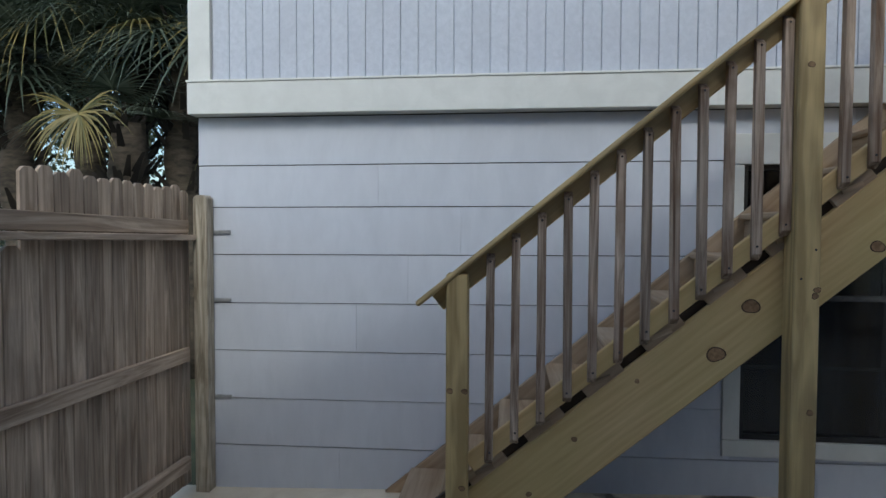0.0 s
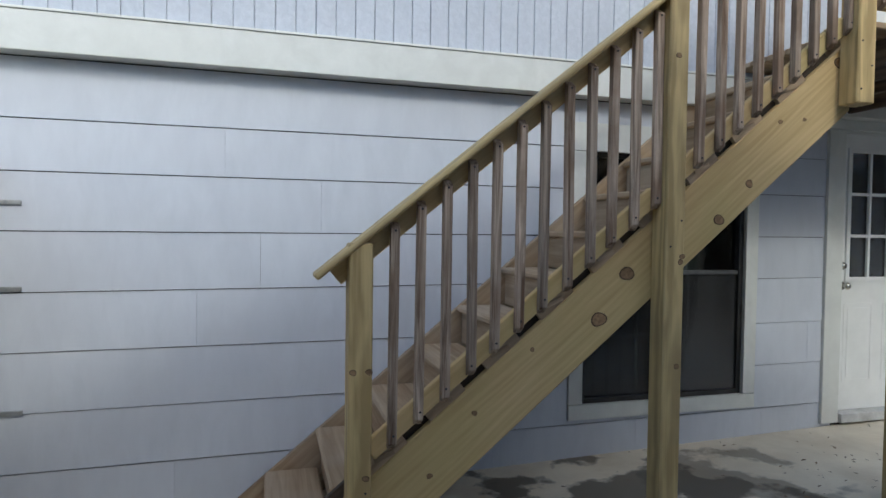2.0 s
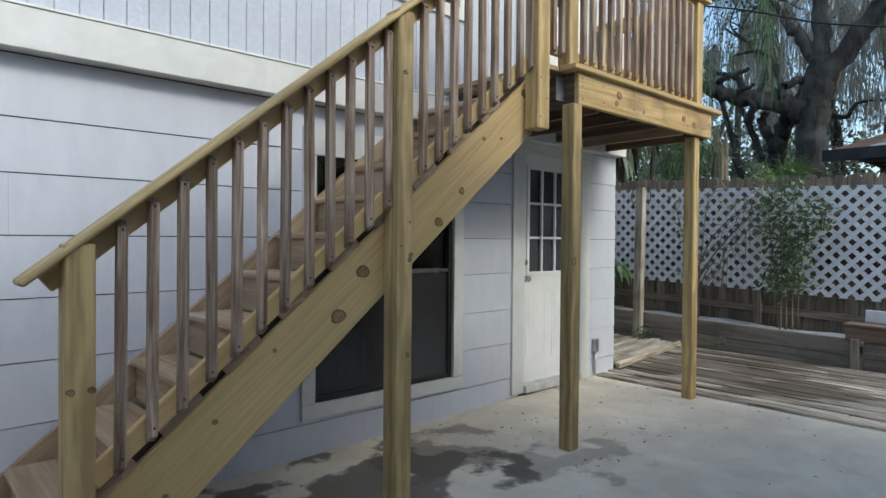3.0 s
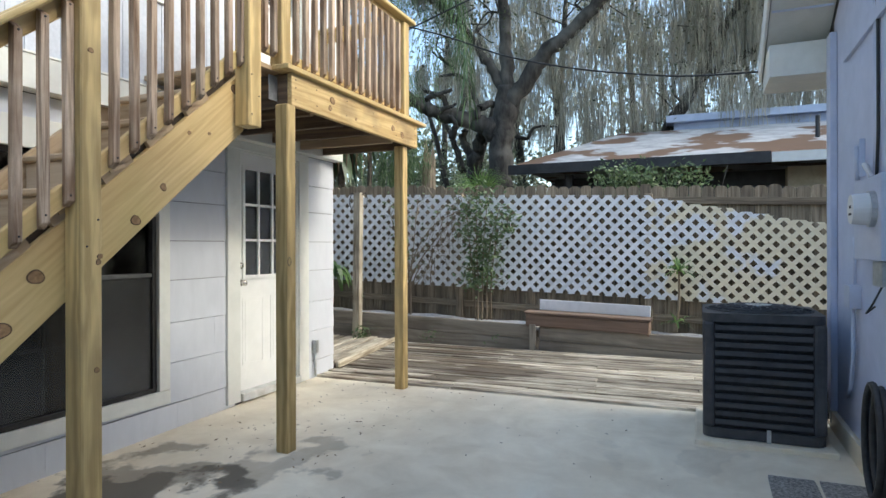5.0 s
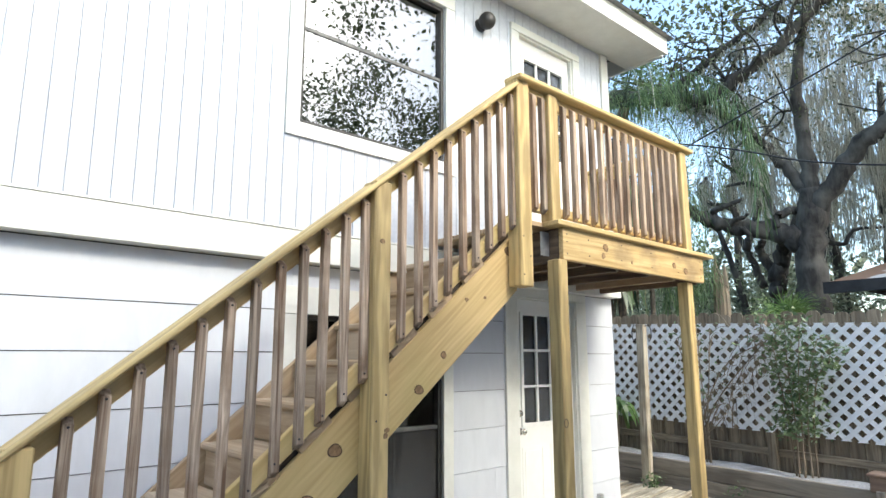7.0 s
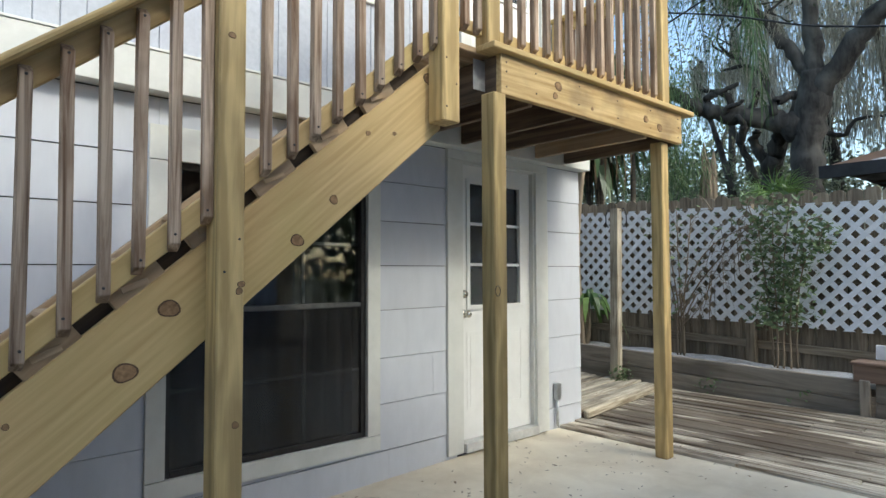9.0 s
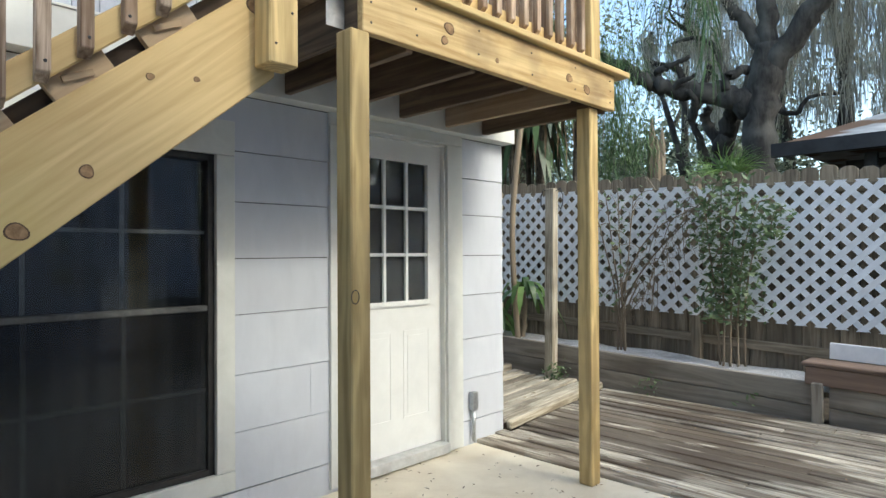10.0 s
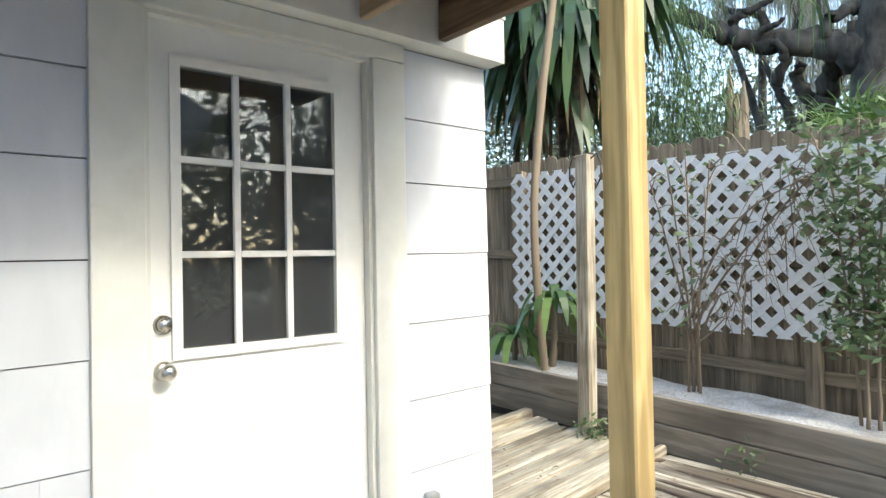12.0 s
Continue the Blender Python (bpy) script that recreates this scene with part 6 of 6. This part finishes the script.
mesh("dry_fronds", *ribbons(rows), twig_dry, dry, "dry straw-coloured fronds")
# feathery palm sprig over the fence
sp = thing("fence_palm", (8.75, -0.62, 0.1), "bright green palm sprig rising above the fence", "palm")
rows, stems = [], []
for k in range(15):
    fan_frond(rows, stems, (8.75, -0.62, 2.0), (rb.uniform(-0.6, 0.5), rb.uniform(-1, 1), rb.uniform(0.3, 1.0)), 0.38, rb, 16, 0.3)
mesh("fronds", *ribbons(rows), strap_leaf, sp)
rope("stem", [(8.75, -0.62, -0.1), (8.75, -0.62, 2.1)], 0.03, palm_bark, sp)
# vine at the neighbour's eave
vine = thing("eave_shrub", (9.7, -3.0, -0.1), "dark green shrub growing up to the neighbour's eave", "shrub")
mesh("leaves", *leaf_cloud(1900, [(9.7 + rb.uniform(-0.2, 0.3), -2.2 - 1.35 * rb.random(), 2.10 + 0.30 * rb.random(), 0.26) for _ in range(34)] + [(9.7, -2.2 - 1.3 * rb.random(), 1.5, 0.6) for _ in range(8)], 0.030, rb, 0.0, 2.6), bush_leaf, vine)
v, f = [], []
for k in range(5):
    limb(v, f, [(9.7, -3.0, -0.1), (9.7, -2.8 - 0.2 * k, 1.3), (9.7, -2.3 - 0.4 * k, 2.4)], 0.02, 0.006, rb, 5, 0.3)
mesh("stems", v, f, bark, vine)

# ---- woods behind ----
rw = random.Random(41)
v, f = leaf_cloud(70000, [(rw.uniform(18, 25), rw.uniform(-18, 18), rw.uniform(0, 4.6) if k % 6 < 4 else rw.uniform(4, 9.5), 1.4) for k in range(360)], 0.085, rw)
w, g = leaf_cloud(16000, [(rw.uniform(27, 34), rw.uniform(-26, 24), rw.uniform(0, 5.5), 1.8) for k in range(160)], 0.26, rw)
f += [tuple(i + len(v) for i in q) for q in g]
v += w
tagged(mesh("far_woods", v, f, far_leaf), "dense trees behind the fence in haze-lightened green", "trees", kind="stuff")
v, f = leaf_cloud(60000, [(rw.uniform(9.8, 13), rw.uniform(2.4, 10), rw.uniform(0, 4.6), 0.9) for k in range(120)] + [(rw.uniform(14.5, 17.5), rw.uniform(0.9, 9), rw.uniform(0, 3.9), 0.9) for k in range(70)] + [(rw.uniform(13.5, 16), rw.uniform(-1, 4), rw.uniform(0, 3.0), 0.7) for k in range(40)], 0.052, rw)
tagged(mesh("understorey", v, f, far_leaf), "undergrowth behind the fence in haze-lightened green", "shrubs", kind="stuff")
v, f = leaf_cloud(30000, [(rw.uniform(-14, 0), rw.uniform(6, 11), rw.uniform(0, 4.2) if k % 4 else rw.uniform(3, 6.5), 1.1) for k in range(150)], 0.07, rw)
tagged(mesh("far_shrubs", v, f, oak_leaf), "dark green trees behind the palms", "trees", kind="stuff")
v, f = [], []
for k in range(16):
    x, y = rw.uniform(16, 24), rw.uniform(-13, 9)
    limb(v, f, [(x, y, -0.3), (x + rw.uniform(-0.5, 0.5), y + rw.uniform(-0.5, 0.5), 4), (x + rw.uniform(-1, 1), y + rw.uniform(-1.5, 1.5), 8)], 0.2, 0.06, rw, 7, 0.2)
tagged(mesh("far_trunks", v, f, bark, smooth=True), "slender dark tree trunks in the woods", "trees", kind="stuff")
# trees behind the camera, mirrored in the panes; the low ring is added, unseen
v, f = leaf_cloud(16000, [(rw.uniform(-18, 22), rw.uniform(-28, -17), rw.uniform(0.5, 5.0), 1.4) for k in range(90)] + [(rw.uniform(8.5, 20), rw.uniform(-15, -9), rw.uniform(0.3, 4.5), 1.3) for k in range(40)] + [(rw.uniform(-18, -8), rw.uniform(-14, 3), rw.uniform(0.3, 5), 1.4) for k in range(40)], 0.20, rw)
w, g = leaf_cloud(22000, [(rw.uniform(11, 25), rw.uniform(-24, -15), rw.uniform(5, 15), 1.4) for k in range(75)], 0.12, rw)
f += [tuple(i + len(v) for i in q) for q in g]
v += w
tagged(mesh("rear_trees", v, f, oak_leaf), "dark tree crowns out of view beyond the opposite house, low ring added for reflections", "trees", kind="stuff")

# ---- overhead cables ----
for pts in ([(9.4, 4.5, 6.1), (9.4, 0.57, 4.78), (9.4, -1.0, 4.13), (9.4, -2.63, 3.72), (9.4, -4.32, 3.56), (9.4, -9, 3.6)], [(9.4, 2.2, 4.35), (9.4, 0.51, 4.88), (9.4, -0.49, 5.18), (9.4, -1.27, 5.40), (9.4, -6, 6.9)]):
    tagged(rope("overhead_cable", curve_pts(pts, 8), 0.012, rubber), "thin black overhead cable against the trees", "cable")

# ---- fallen leaves and grit ----
rl = random.Random(55)
v, f = [], []


def litter_leaf(x, y, z, s):
    a, t = rl.uniform(0, 6.28), rl.uniform(-0.25, 0.25)
    d, e = Vector((math.cos(a), math.sin(a), t)), Vector((-math.sin(a), math.cos(a), rl.uniform(-0.3, 0.3)))
    c = Vector((x, y, z + 0.006))
    k = len(v)
    v.extend([c - d * s, c + e * s * 0.38 + Vector((0, 0, s * 0.15)), c + d * s, c - e * s * 0.38 + Vector((0, 0, s * 0.1))])
    f.append((k, k + 1, k + 2, k + 3))


for k in range(620):
    if k < 330:
        x, y = rl.gauss(4.6, 1.1), rl.gauss(-0.8, 0.55)
        if k % 4 == 0:
            x, y = rl.uniform(1.0, 5.6), rl.uniform(-4.2, -0.1)
    else:
        x, y = rl.uniform(5.7, 7.6), rl.uniform(-4.2, -0.15)
        if k % 3 == 0:
            x = rl.gauss(7.5, 0.08)
        if k % 7 == 0:
            x, y = rl.gauss(5.9, 0.1), rl.gauss(-1.5, 0.4)
    if y > -0.03 or y < -4.3 or x > 7.6 or (4.8 < x < 5.75 and y < -3.5):
        continue
    litter_leaf(x, y, gz(x), rl.uniform(0.007, 0.02))
for k in range(220):
    x, y = rl.uniform(7.68, 8.3), rl.uniform(-4.5, 2.2)
    litter_leaf(x, y, 0.36 + slope_y(y) * 0.8, rl.uniform(0.01, 0.025))
for k in range(90):
    litter_leaf(rl.uniform(6.1, 7.4), rl.uniform(0.1, 0.9), 0.12, rl.uniform(0.01, 0.022))
tagged(mesh("fallen_leaves", v, f, litter), "small dry brown leaves scattered over patio and deck", "leaves", kind="stuff")
# weeds at the hook post and at the planter's foot
for x, y, z, n in ((7.42, 0.48, 0.13, 90), (7.5, -0.45, 0.12, 26), (7.56, -1.2, 0.10, 18)):
    w = thing("weed", (x, y, z), "small green weed growing at the timber's foot", "weed")
    mesh("leaves", *leaf_cloud(n, [(x, y, z + 0.07, 0.13)], 0.022, rl, 0.1, 2.4), bush_leaf, w)
